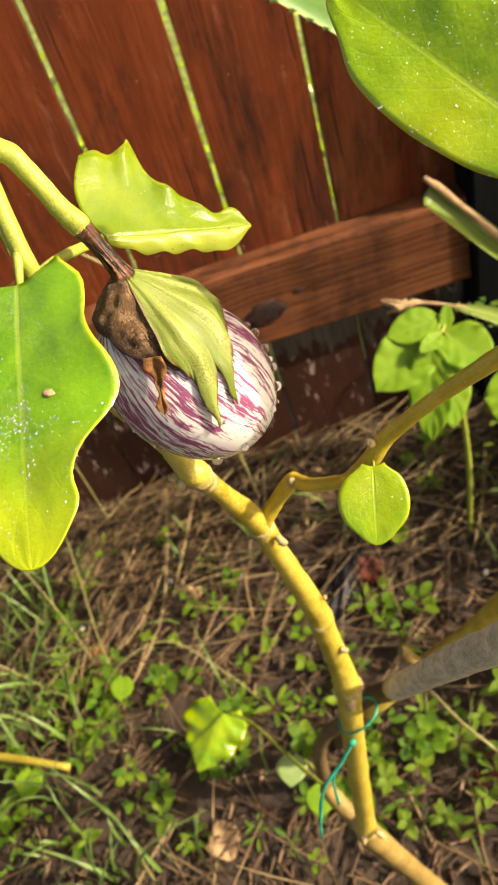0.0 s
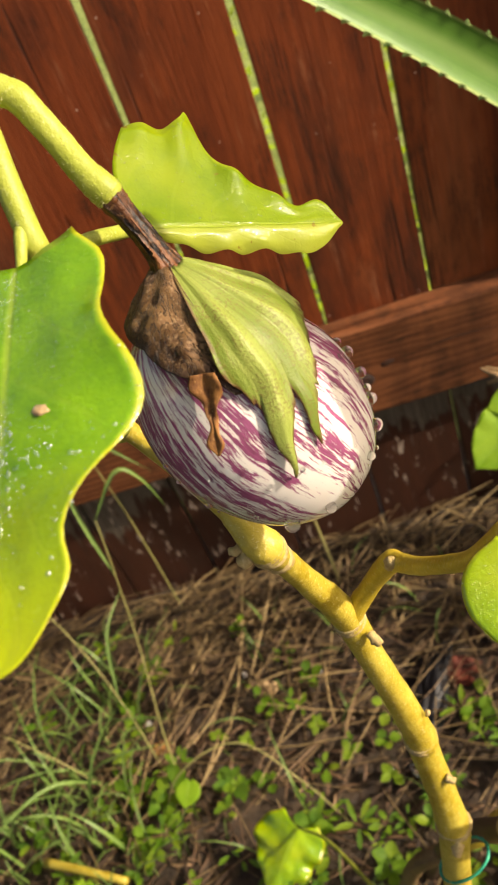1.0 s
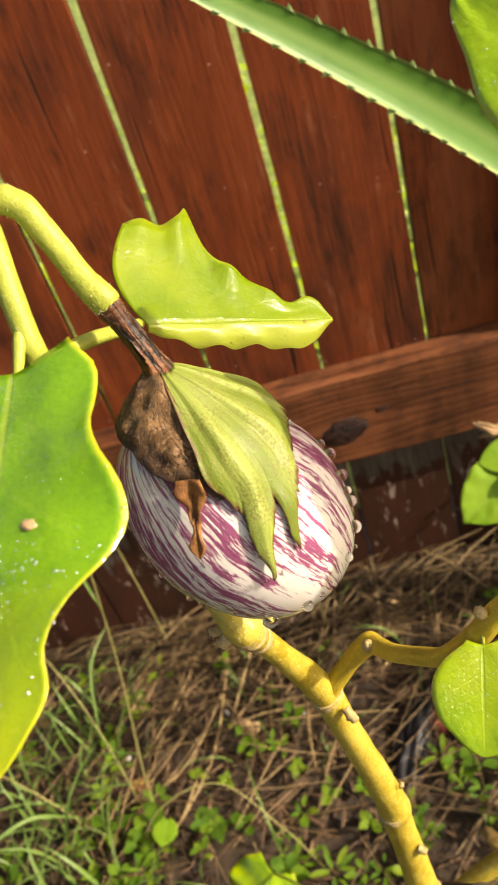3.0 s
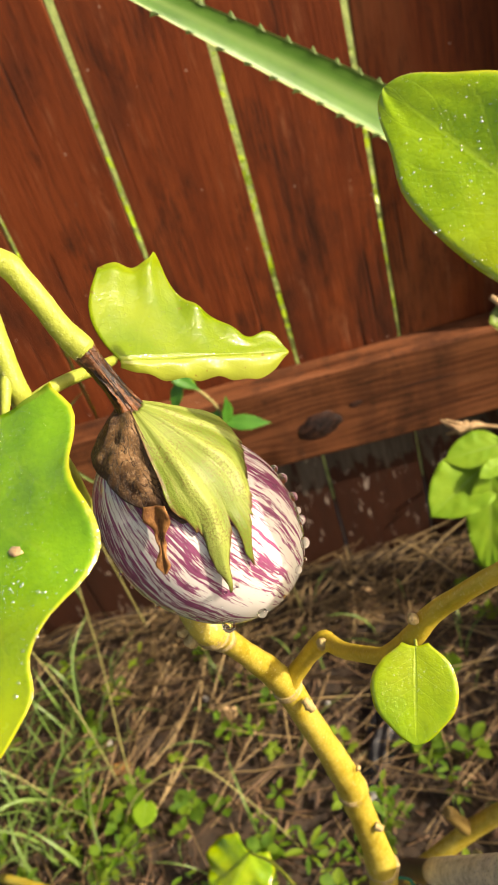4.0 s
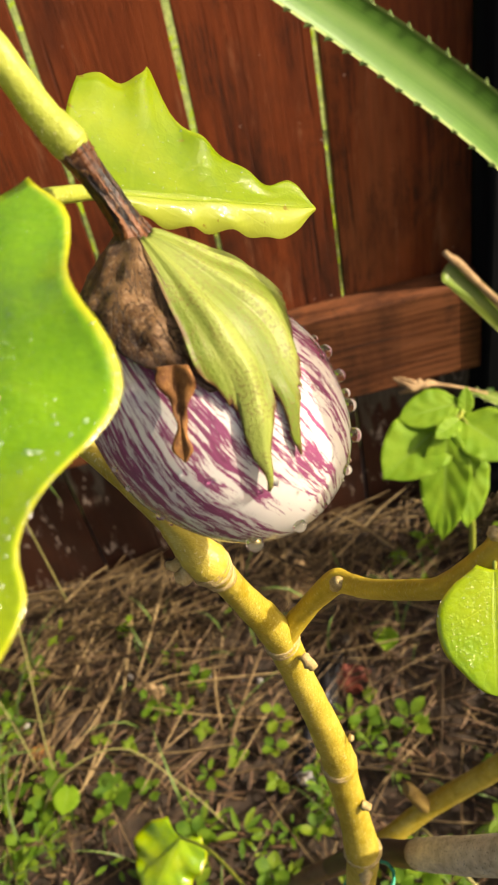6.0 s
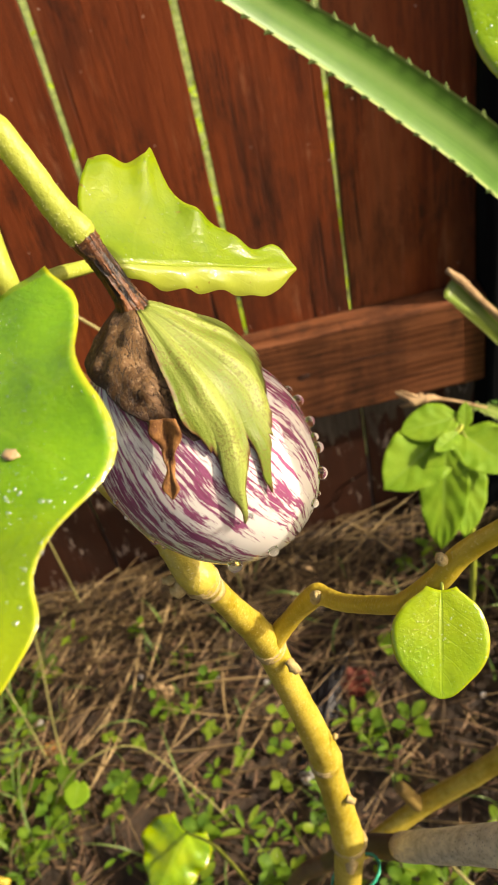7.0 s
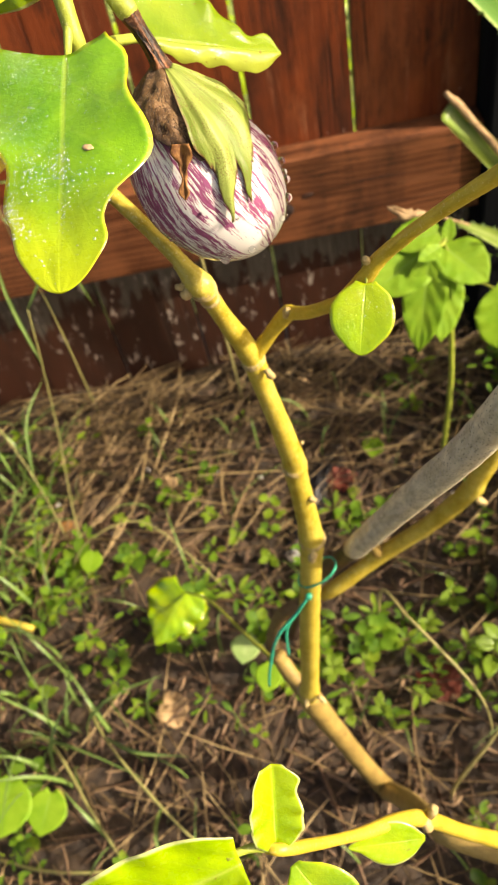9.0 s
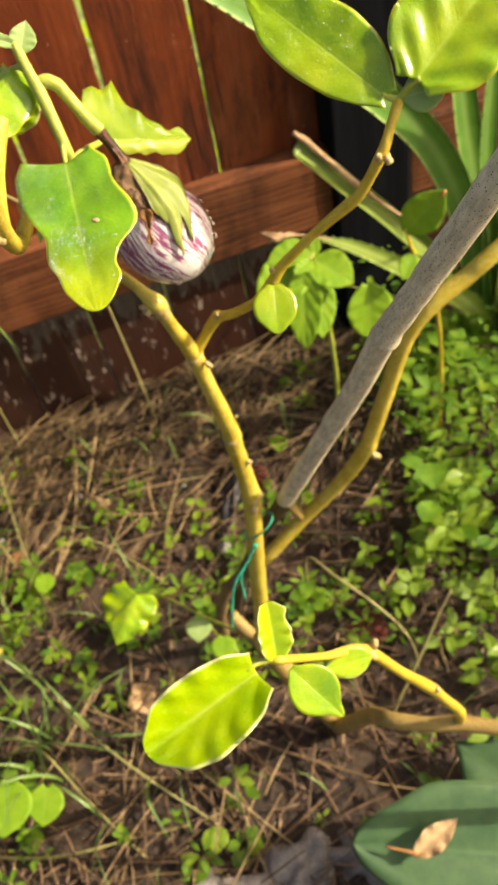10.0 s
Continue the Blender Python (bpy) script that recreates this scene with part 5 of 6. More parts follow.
# ---- spiny rosette by the post ----
def build_rosette():
    plant = thing("spiny_rosette_plant", (0.62, 0.86, 0.0), "spiny rosette plant with long striped blades beside the post", "plant")
    rnd = random.Random(3)
    taper = (1.0, 1.0, 0.98, 0.93, 0.85, 0.70, 0.45, 0.05)

    def add(points, width, normal, spines=True, depth=0.35, tp=taper, label="", mat="spiny"):
        b = part("blade", blade(points, width, depth, normal, 0.0022, tp, 10, 4), M[mat], plant, label)
        if spines:
            line = [Vector(q) for q in spline(points, 22)]
            bm = bmesh.new()
            n = len(line) - 1
            for i in range(4, n - 2, 4):
                dd = (line[i + 1] - line[i - 1]).normalized()
                z = (Vector(normal) - dd * Vector(normal).dot(dd)).normalized()
                y = z.cross(dd)
                w = width * 0.5 * curve_at(tp, i / n)
                for s in (-1, 1):
                    c = line[i] + y * (s * w * 0.985) + z * (depth * w)
                    k = rnd.uniform(0.7, 1.2)
                    tip = bm.verts.new(c + y * (s * 0.0030 * k) + dd * 0.0030 * k)
                    foot = [bm.verts.new(c + dd * a + z * h - y * (s * 0.001)) for a, h in ((0.0036, 0.0), (-0.0040, 0.0), (0.0, 0.0014))]
                    for a, b2 in ((0, 1), (1, 2), (2, 0)):
                        bm.faces.new([foot[a], foot[b2], tip])
            tagged(part("spine_edge", bm, M["spine"], b, "row of small brown edge spines", smooth=False), kind="stuff")

    add([(0.62, 0.87, 0.05), (0.57, 0.84, 0.32), (0.48, 0.80, 0.55), (0.345, 0.78, 0.727), (0.26, 0.78, 0.817), (0.19, 0.78, 0.882), (0.10, 0.78, 0.960), (-0.02, 0.785, 1.06)], 0.046, (-0.3, -0.75, 0.55), label="long arching striped blade with spiny edges")
    cut = (1.0, 1.0, 1.0, 0.98, 0.96, 0.95)
    add([(0.61, 0.87, 0.05), (0.55, 0.88, 0.22), (0.47, 0.90, 0.34), (0.40, 0.915, 0.43), (0.334, 0.932, 0.515)], 0.033, (0.05, -0.65, 0.75), False, 0.55, cut, "short blade with a dry cut end", "cut_blade")
    part("dry_edge", tube([(0.50, 0.885, 0.335, 0.002), (0.42, 0.905, 0.425, 0.0045), (0.36, 0.925, 0.505, 0.0050), (0.335, 0.932, 0.537, 0.0035)], 8, 4, 0.3), M["husk"], plant, "dry tan torn edge of the cut blade")
    add([(0.63, 0.86, 0.05), (0.56, 0.80, 0.21), (0.488, 0.785, 0.301), (0.444, 0.785, 0.351), (0.365, 0.785, 0.429), (0.300, 0.785, 0.477)], 0.034, (-0.35, -0.6, 0.7), mat="cut_blade")
    add([(0.63, 0.86, 0.05), (0.60, 0.84, 0.30), (0.56, 0.80, 0.52), (0.53, 0.74, 0.72), (0.52, 0.68, 0.85)], 0.040, (0.30, -0.90, 0.30))
    add([(0.64, 0.86, 0.05), (0.63, 0.83, 0.30), (0.61, 0.78, 0.52), (0.60, 0.70, 0.72)], 0.040, (0.35, -0.88, 0.30), mat="cut_blade")
    add([(0.65, 0.86, 0.05), (0.67, 0.83, 0.28), (0.69, 0.76, 0.50), (0.72, 0.66, 0.68)], 0.038, (0.30, -0.88, 0.35))
    add([(0.66, 0.85, 0.05), (0.72, 0.82, 0.32), (0.82, 0.76, 0.58), (0.95, 0.70, 0.72)], 0.045, (-0.3, -0.6, 0.7))
    add([(0.64, 0.88, 0.05), (0.60, 0.885, 0.35), (0.555, 0.87, 0.58), (0.53, 0.84, 0.80)], 0.050, (0.15, -0.93, 0.33))
    add([(0.65, 0.84, 0.05), (0.70, 0.76, 0.30), (0.78, 0.66, 0.50), (0.90, 0.54, 0.58)], 0.045, (-0.2, -0.4, 0.9))


build_rosette()


# ---- broad-leaved weed by the fence ----
def build_broad_weed():
    weed = thing("broadleaf_weed", (0.30, 0.78, 0.0), "broad-leaved green weed standing in front of the rail", "weed")
    part("stem", tube([(0.305, 0.78, -0.01, 0.004), (0.310, 0.77, 0.20, 0.0038), (0.297, 0.752, 0.40, 0.0032), (0.286, 0.742, 0.489, 0.0022)], 9), M["shoot"], weed)
    BROAD = (0.08, 0.24, 0.35, 0.37, 0.34, 0.28, 0.18, 0.01)
    hub = Vector((0.286, 0.742, 0.486))
    for b, to, w, nrm in (((0.285, 0.750, 0.492), (0.225, 0.745, 0.497), 0.92, (0.05, -0.45, 0.9)),
                          ((0.268, 0.741, 0.482), (0.196, 0.700, 0.472), 1.05, (-0.1, -0.5, 0.85)),
                          ((0.264, 0.722, 0.490), (0.239, 0.660, 0.402), 0.60, (-0.15, -0.75, 0.6)),
                          ((0.278, 0.727, 0.493), (0.250, 0.710, 0.496), 0.80, (0.0, -0.5, 0.9)),
                          ((0.284, 0.736, 0.482), (0.321, 0.688, 0.470), 1.25, (0.1, -0.5, 0.85)),
                          ((0.284, 0.728, 0.462), (0.267, 0.664, 0.410), 0.72, (0.15, -0.65, 0.7)),
                          ((0.346, 0.705, 0.438), (0.336, 0.670, 0.366), 1.10, (0.0, -0.85, 0.5)),
                          ((0.288, 0.740, 0.485), (0.296, 0.756, 0.505), 0.8, (-0.2, -0.9, 0.4))):
        b, to = Vector(b), Vector(to)
        shape = [q * w for q in BROAD]
        lf = part("leaf", leaf(b, to, nrm, shape, shape, 0.15, 0.10, 0.02, 8.0, 0.05, pleat=0.035, seed=to.x * 40, nu=22, nv=7), M["leaf_mint"], weed)
        root = hub if b.z > 0.44 else Vector((0.296, 0.748, 0.42))
        part("leaf_stalk", tube([(*root, 0.0017), (*((root + b) / 2), 0.0015), (*(b + (to - b) * 0.12), 0.0010)], 7, 3), M["shoot"], lf)
    flower = part("dry_flower", tube([(0.321, 0.765, 0.480, 0.0012), (0.277, 0.780, 0.494, 0.003), (0.259, 0.782, 0.496, 0.005), (0.247, 0.783, 0.498, 0.004), (0.234, 0.792, 0.506, 0.001)], 9, 4, 0.5), M["husk"], weed, "shrivelled pale dead flower")
    for k in range(3):
        part("petal", tube([(0.262, 0.782, 0.496, 0.0016), (0.250 - 0.006 * k, 0.785, 0.503 - 0.006 * k, 0.0014), (0.238 + 0.01 * k, 0.788, 0.509 - 0.012 * k, 0.0008)], 6, 4, 0.4), M["husk"], flower)


build_broad_weed()


# ---- litter, weeds and grass on the ground ----
def dead_leaf(name, at, size, turn, mat, label, category="leaf", seed=0.0):
    x, y = at
    z = slope(x, y)
    d = Vector((math.cos(radians(turn)), math.sin(radians(turn)), 0.12))
    b = Vector((x, y, z + 0.006)) - d * size * 0.5
    bm = leaf(b, b + d * size, (0.1, -0.2, 1), (0.08, 0.3, 0.4, 0.38, 0.3, 0.15, 0.02), (0.08, 0.25, 0.36, 0.4, 0.33, 0.2, 0.02), 0.35, 0.25, 0.08, 7.0, seed=seed, nu=16, nv=5)
    ob = part(name, bm, M[mat])
    return tagged(ob, label, category)


def build_litter():
    dead_leaf("dead_leaf", (-0.125, 0.820), 0.034, 20, "husk", "curled ochre dead leaf on the soil", seed=1)
    dead_leaf("dead_leaf", (-0.288, 0.775), 0.030, 60, "orange", "small orange dead leaf on the soil", seed=2)
    dead_leaf("dead_leaf", (-0.140, 0.440), 0.055, 100, "husk", "brown dead leaf flat on bare soil", seed=3)
    dead_leaf("dead_leaf", (0.147, 0.760), 0.055, 10, "rust", "rust-red dead leaf on dark soil", seed=4)
    dead_leaf("dead_leaf", (0.118, 0.945), 0.085, 25, "husk", "long tan dead leaf near the fence", seed=5)
    dead_leaf("dead_leaf", (0.205, 0.420), 0.075, 120, "rust", "dark brown dead leaf among weeds", seed=6)
    dead_leaf("dead_leaf", (0.050, 0.640), 0.026, 150, "pebble", "pale yellowish dead leaf", seed=7)
    film = blob((0.085, 0.725, slope(0.085, 0.725) + 0.006), (0.085, 0.020, 0.012), (0, 0, 62), 0.55, 2.6, 4, 3.0)
    tagged(part("plastic_scrap", film, M["plastic"]), "crumpled black plastic scrap on the soil", "scrap")
    for i, (x, y, s) in enumerate(((-0.047, 0.29, 0.006), (-0.05, 0.83, 0.006), (-0.31, 0.82, 0.006), (-0.16, 0.86, 0.005), (0.02, 0.80, 0.005), (0.30, 0.70, 0.005))):
        tagged(part("pebble", blob((x, y, slope(x, y) + s * 0.4), (s, s * 0.8, s * 0.7), (0, 0, i * 40), 0.3, 1.6, 2, i), M["pebble"]), "small pale pebble on the soil", "pebble", "pebbles")
    slab = thing("broken_concrete", (-0.04, 0.125, 0.05), "rough grey broken concrete half sunk in the soil", "stone")
    for k, (c, size, turn) in enumerate((((-0.10, 0.115, 0.056), (0.085, 0.050, 0.034), (8, 0, -14)), ((0.005, 0.128, 0.060), (0.060, 0.046, 0.032), (5, 6, 20)), ((0.075, 0.118, 0.062), (0.046, 0.038, 0.026), (0, -8, -30)))):
        part("lump", blob(c, size, turn, 0.5, 2.2, 5, 5.0 + k), M["stone"], slab)
    big = thing("succulent_leaf_plant", (0.34, 0.02, 0.05), "broad grey-green succulent leaf near the ground", "plant")
    lf = part("leaf", leaf((0.33, 0.02, 0.12), (0.072, 0.112, 0.205), (-0.15, -0.35, 0.92), (0.18, 0.22, 0.25, 0.27, 0.27, 0.245, 0.18, 0.02), (0.18, 0.22, 0.25, 0.27, 0.27, 0.245, 0.18, 0.02), 0.12, 0.05, 0.01, 4.0, thick=0.006, nu=30, nv=9, seed=40, tip=0.7), M["leaf_grey"], big)
    part("leaf", leaf((0.35, 0.06, 0.08), (0.235, 0.185, 0.16), (-0.15, -0.35, 0.92), OVAL, OVAL, 0.12, 0.05, 0.01, 4.0, thick=0.005, seed=41), M["leaf_grey"], big)
    part("stem", tube([(0.36, 0.0, 0.0, 0.02), (0.35, 0.01, 0.07, 0.018), (0.33, 0.02, 0.125, 0.010)], 10, 3), M["leaf_grey"], big)
    dry = thing("curled_dry_leaf", (0.165, 0.085, 0.21), "curled tan dry leaf lying on the succulent leaf", "leaf")
    part("blade", leaf((0.128, 0.078, 0.2035), (0.190, 0.098, 0.2045), (0.1, -0.2, 0.95), [q * 0.55 for q in OVAL], [q * 0.55 for q in OVAL], 0.55, -0.05, 0.06, 7.0, seed=43), M["husk"], dry)
    part("stalk", tube([(0.134, 0.079, 0.2050, 0.0026), (0.122, 0.086, 0.2055, 0.0020), (0.103, 0.098, 0.2070, 0.0013)], 7, 3), M["orange"], dry)


build_litter()


def strands(count, seed, region, length, radius, lift, along=None, spread=1.0):
    """Loose straws: thin bent three-sided tubes lying over one another."""
    rnd = random.Random(seed)
    verts, faces = [], []
    for _ in range(count):
        x, y = region(rnd)
        a = rnd.gauss(along, spread) if along is not None else rnd.uniform(0, math.pi)
        ln = rnd.uniform(*length)
        r = rnd.uniform(*radius)
        bend = rnd.uniform(-0.18, 0.18)
        tilt = rnd.uniform(-0.05, 0.16)
        z0 = rnd.uniform(*lift)
        base = len(verts)
        for k in range(4):
            t = k / 3 - 0.5
            px = x + math.cos(a) * t * ln - math.sin(a) * bend * ln * (0.25 - t * t)
            py = min(y + math.sin(a) * t * ln + math.cos(a) * bend * ln * (0.25 - t * t), 1.04)
            pz = max(slope(px, py) + z0 + tilt * t * ln, slope(px, py) + r)
            rr = r * (1.0 if 0 < k < 3 else 0.6)
            for q in range(3):
                w = q * 2.094 + a
                verts.append((px - math.sin(a) * math.cos(w) * rr, py + math.cos(a) * math.cos(w) * rr, pz + math.sin(w) * rr))
        for k in range(3):
            for q in range(3):
                n = (q + 1) % 3
                faces.append((base + k * 3 + q, base + k * 3 + n, base + k * 3 + 3 + n, base + k * 3 + 3 + q))
    return verts, faces


def near_fence(rnd):
    while True:
        x, y = rnd.uniform(-0.75, 0.62), 1.04 - abs(rnd.gauss(0, 0.18))
        if noise.noise(Vector((x * 9, y * 9, 8.0))) + rnd.uniform(-0.45, 0.45) > -0.05:
            return x, y


def all_over(rnd):
    return rnd.uniform(-0.75, 0.62), rnd.uniform(0.0, 1.0)


v, f = strands(820, 5, near_fence, (0.04, 0.26), (0.0006, 0.0019), (0.0, 0.035), 0.35, 0.8)
stuff("straw", v, f, M["straw"], "loose tan straw strewn along the foot of the fence", "straw")
v, f = strands(400, 6, all_over, (0.04, 0.22), (0.0005, 0.0016), (0.0, 0.03))
stuff("straw", v, f, M["straw"], "scattered dry straws over the soil", "straw")


v, f = strands(3400, 8, all_over, (0.006, 0.035), (0.0008, 0.0028), (0.0, 0.012))
stuff("bark_litter", v, f, M["chips"], "fine brown bark and leaf litter on the soil", "litter")


v, f = strands(900, 12, all_over, (0.03, 0.13), (0.0005, 0.0018), (0.0, 0.022))
stuff("twig_litter", v, f, M["chips"], "thin brown twigs and old stalks on the soil", "litter")


def low_patch(rnd):
    return rnd.uniform(-0.45, 0.35), rnd.uniform(-0.05, 0.42)


v, f = strands(130, 14, low_patch, (0.05, 0.24), (0.0006, 0.0018), (0.0, 0.04))
stuff("straw", v, f, M["straw"], "dry stalks over the bare soil in front", "straw")


def small_leaf(verts, faces, uvs, base, d, nrm, ln, wd):
    """Adds one small pointed leaf of six quads, cupped along its middle."""
    m, _ = axes(base, Vector(base) + Vector(d), nrm)
    k = len(verts)
    for u, w in ((0, 0.15), (0.3, 0.85), (0.62, 1.0), (0.88, 0.55), (1.0, 0.05)):
        for s in (-1, 0, 1):
            verts.append(tuple(m @ Vector((u * ln, s * w * wd * 0.5, abs(s) * w * wd * 0.14 - 0.12 * ln * u * u))))
            uvs.append((u, 0.5 + 0.5 * s))
    for i in range(4):
        for s in (0, 1):
            a = k + i * 3 + s
            faces.append((a, a + 3, a + 4, a + 1))


def seedling(rnd, verts, faces, uvs, x, y, size, tall):
    """A little leafy weed: pairs of leaves up a short stem."""
    z = slope(x, y)
    pairs = rnd.randint(2, 4)
    turn = rnd.uniform(0, 6.28)
    lean = Vector((rnd.uniform(-0.35, 0.35), rnd.uniform(-0.35, 0.35), 1)).normalized()
    aspect = rnd.choice((0.30, 0.40, 0.5, 0.62, 0.85))
    for p in range(pairs):
        c = Vector((x, y, z)) + lean * tall * (p + 1) / pairs
        for s in range(rnd.choice((2, 2, 3))):
            w = turn + p * 1.4 + s * 6.28 / 2.4
            d = Vector((math.cos(w), math.sin(w), rnd.uniform(0.05, 0.5)))
            ln = size * rnd.uniform(0.7, 1.25)
            small_leaf(verts, faces, uvs, c + d * ln * 0.25, d, (0, 0, 1), ln, ln * aspect * rnd.uniform(0.9, 1.1))


def weed_spot(rnd):
    while True:
        x, y = rnd.uniform(-0.62, 0.45), rnd.uniform(0.12, 0.95)
        keep = 0.9 if 0.36 < y < 0.72 else 0.45 if y < 0.36 else 0.22
        if noise.noise(Vector((x * 6, y * 6, 5.0))) + rnd.uniform(-0.5, 0.5) > 0.05 and rnd.random() < keep:
            return x, y


rnd = random.Random(21)
v, f, uv = [], [], []
for _ in range(215):
    x, y = weed_spot(rnd)
    seedling(rnd, v, f, uv, x, y, rnd.uniform(0.008, 0.023), rnd.uniform(0.012, 0.05))
for cx, cy, n in ((0.15, 0.46, 4), (0.24, 0.43, 4), (0.30, 0.50, 3)):
    for _ in range(n):
        seedling(rnd, v, f, uv, rnd.gauss(cx, 0.022), rnd.gauss(cy, 0.022), rnd.uniform(0.014, 0.024), rnd.uniform(0.02, 0.06))
stuff("ground_weeds", v, f, M["weed"], "low patch of small leafy green weeds", "weeds", uv)

v, f, uv = [], [], []
for _ in range(520):
    x, y = rnd.uniform(0.30, 0.85), rnd.uniform(0.30, 0.98)
    if x < 0.36 + 0.25 * abs(y - 0.62):
        continue
    seedling(rnd, v, f, uv, x, y, rnd.choice((0.010, 0.014, 0.020, 0.030)) * rnd.uniform(0.8, 1.2), rnd.uniform(0.05, 0.28))
stuff("weed_thicket", v, f, M["thicket"], "dense leafy green weeds round the rosette", "weeds", uv)


def grass_blades(rnd, count, region, tall, wide):
    verts, faces, uvs = [], [], []
    for _ in range(count):
        x, y = region(rnd)
        z = slope(x, y) - 0.004
        w = rnd.uniform(0, 6.28)
        d = Vector((math.cos(w), math.sin(w), 0))
        h = rnd.uniform(*tall)
        out = h * rnd.uniform(0.25, 0.9)
        half = rnd.uniform(*wide) * 0.5
        s = Vector((-d.y, d.x, 0))
        k = len(verts)
        for i in range(6):
            t = i / 5
            c = Vector((x, y, z)) + d * out * t * t + Vector((0, 0, h * (t - 0.42 * t ** 3)))
            c.y = min(c.y, 1.035)
            ww = half * (1 - t ** 2.2) + 0.0002
            for q in (-1, 0, 1):
                verts.append(tuple(c + s * (q * ww) + Vector((0, 0, abs(q) * ww * 0.5))))
                uvs.append((t, 0.5 + 0.5 * q))
        for i in range(5):
            for q in (0, 1):
                a = k + i * 3 + q
                faces.append((a, a + 1, a + 4, a + 3))
    return verts, faces, uvs


def tuft(rnd):
    cx, cy = rnd.choice(((-0.36, 0.86), (-0.42, 0.74), (-0.34, 0.62), (-0.46, 0.60), (-0.38, 0.80), (-0.30, 0.40)))
    return rnd.gauss(cx, 0.05), rnd.gauss(cy, 0.05)


v, f, uv = grass_blades(rnd, 150, tuft, (0.06, 0.20), (0.0025, 0.0065))
stuff("grass", v, f, M["grass"], "loose tufts of long green grass", "grass", uv)
v, f, uv = grass_blades(rnd, 170, all_over, (0.03, 0.13), (0.0015, 0.004))
stuff("grass", v, f, M["grass"], "thin grass scattered among the weeds", "grass", uv)


def seed_head(at, to, label):
    """A bristly grass seed head lying on the ground."""
    a, b = Vector(at), Vector(to)
    head = thing("seed_head", at, label, "grass")
    part("core", tube([(*a, 0.0010), (*(a + (b - a) * 0.4), 0.0022), (*b, 0.0008)], 8, 4, 0.2), M["husk"], head)
    rnd = random.Random(31)
    verts, faces = [], []
    d = (b - a).normalized()
    for _ in range(260):
        c = a + (b - a) * rnd.random()
        out = Vector((rnd.gauss(0, 1), rnd.gauss(0, 1), abs(rnd.gauss(0, 1)))).normalized() * 0.8 + d * 0.6
        side = out.cross(Vector((0.3, 0.5, 0.8))).normalized() * 0.00022
        k = len(verts)
        verts += [tuple(c - side), tuple(c + side), tuple(c + out * rnd.uniform(0.005, 0.010))]
        faces.append((k, k + 1, k + 2))
    me = bpy.data.meshes.new("bristles")
    me.from_pydata(verts, [], faces)
    me.materials.append(M["bristle"])
    ob = new("bristle", me)
    ob.parent = head
    ob.matrix_parent_inverse = world_of(head).inverted()
    tagged(ob, "pale yellowish bristles", kind="stuff")


seed_head((0.034, 0.690, slope(0.034, 0.690) + 0.006), (0.066, 0.706, slope(0.066, 0.706) + 0.008), "fuzzy pale yellow grass seed head on the soil")


# ---- lawn and hedge behind the fence ----
def build_behind():
    rnd = random.Random(9)
    verts, faces = [(-12, 1.2, -0.01), (12, 1.2, -0.01), (12, 30, -0.01), (-12, 30, -0.01)], [(0, 1, 2, 3)]
    me = bpy.data.meshes.new("lawn")
    me.from_pydata(verts, [], faces)
    me.materials.append(M["lawn"])
    tagged(new("lawn", me), "sunlit green lawn behind the fence", "lawn", "", "structure")
    v, f, uv = [], [], []
    for _ in range(2600):
        x, y = rnd.uniform(-0.9, 1.0), 1.35 + abs(rnd.gauss(0, 0.9))
        w = rnd.uniform(0, 6.28)
        d = Vector((math.cos(w), math.sin(w), rnd.uniform(0.2, 1.2)))
        ln = rnd.uniform(0.02, 0.05)
        small_leaf(v, f, uv, (x, y, rnd.uniform(-0.01, 0.06)), d, (0, -0.3, 1), ln, ln * rnd.uniform(0.25, 0.6))
    stuff("lawn_leaves", v, f, M["leaf_pale"], "bright low greenery behind the fence", "greenery", uv)


build_behind()


# ---- single weeds and grass stalks ----
def grass_stalk(points, blades, thick=1.0):
    at = points[0]
    g = thing("grass_stalk", at, "thin bent grass stalk rising from the weeds", "grass", "grass stalks")
    n = len(points)
    part("culm", tube([(*p, (0.0013 - 0.0007 * k / n) * thick) for k, p in enumerate(points)], 7, 6, 0.1), M["culm"], g)
    for p in blades:
        part("blade", blade(p, 0.005, 0.5, (0, -0.5, 0.85), 0.0004, (0.5, 1.0, 0.9, 0.6, 0.05), 6, 2), M["grass"], g)


grass_stalk([(-0.262, 0.700, 0.0), (-0.255, 0.735, 0.10), (-0.233, 0.780, 0.24), (-0.215, 0.800, 0.36), (-0.205, 0.815, 0.44)],
            [[(-0.205, 0.815, 0.44), (-0.162, 0.83, 0.486), (-0.140, 0.83, 0.465), (-0.130, 0.83, 0.410)], [(-0.215, 0.80, 0.36), (-0.23, 0.84, 0.44), (-0.23, 0.87, 0.50)]])
grass_stalk([(-0.30, 0.66, 0.0), (-0.24, 0.68, 0.10), (-0.155, 0.69, 0.12), (-0.09, 0.64, 0.08), (-0.05, 0.60, 0.03)], [])
grass_stalk([(-0.33, 0.70, 0.0), (-0.40, 0.74, 0.10), (-0.47, 0.78, 0.14)], [[(-0.36, 0.72, 0.06), (-0.40, 0.70, 0.12), (-0.46, 0.66, 0.13), (-0.52, 0.62, 0.10)]])
grass_stalk([(-0.28, 0.72, 0.0), (-0.31, 0.80, 0.12), (-0.36, 0.88, 0.20), (-0.42, 0.94, 0.22)], [[(-0.31, 0.80, 0.12), (-0.30, 0.86, 0.18), (-0.27, 0.92, 0.20)]])
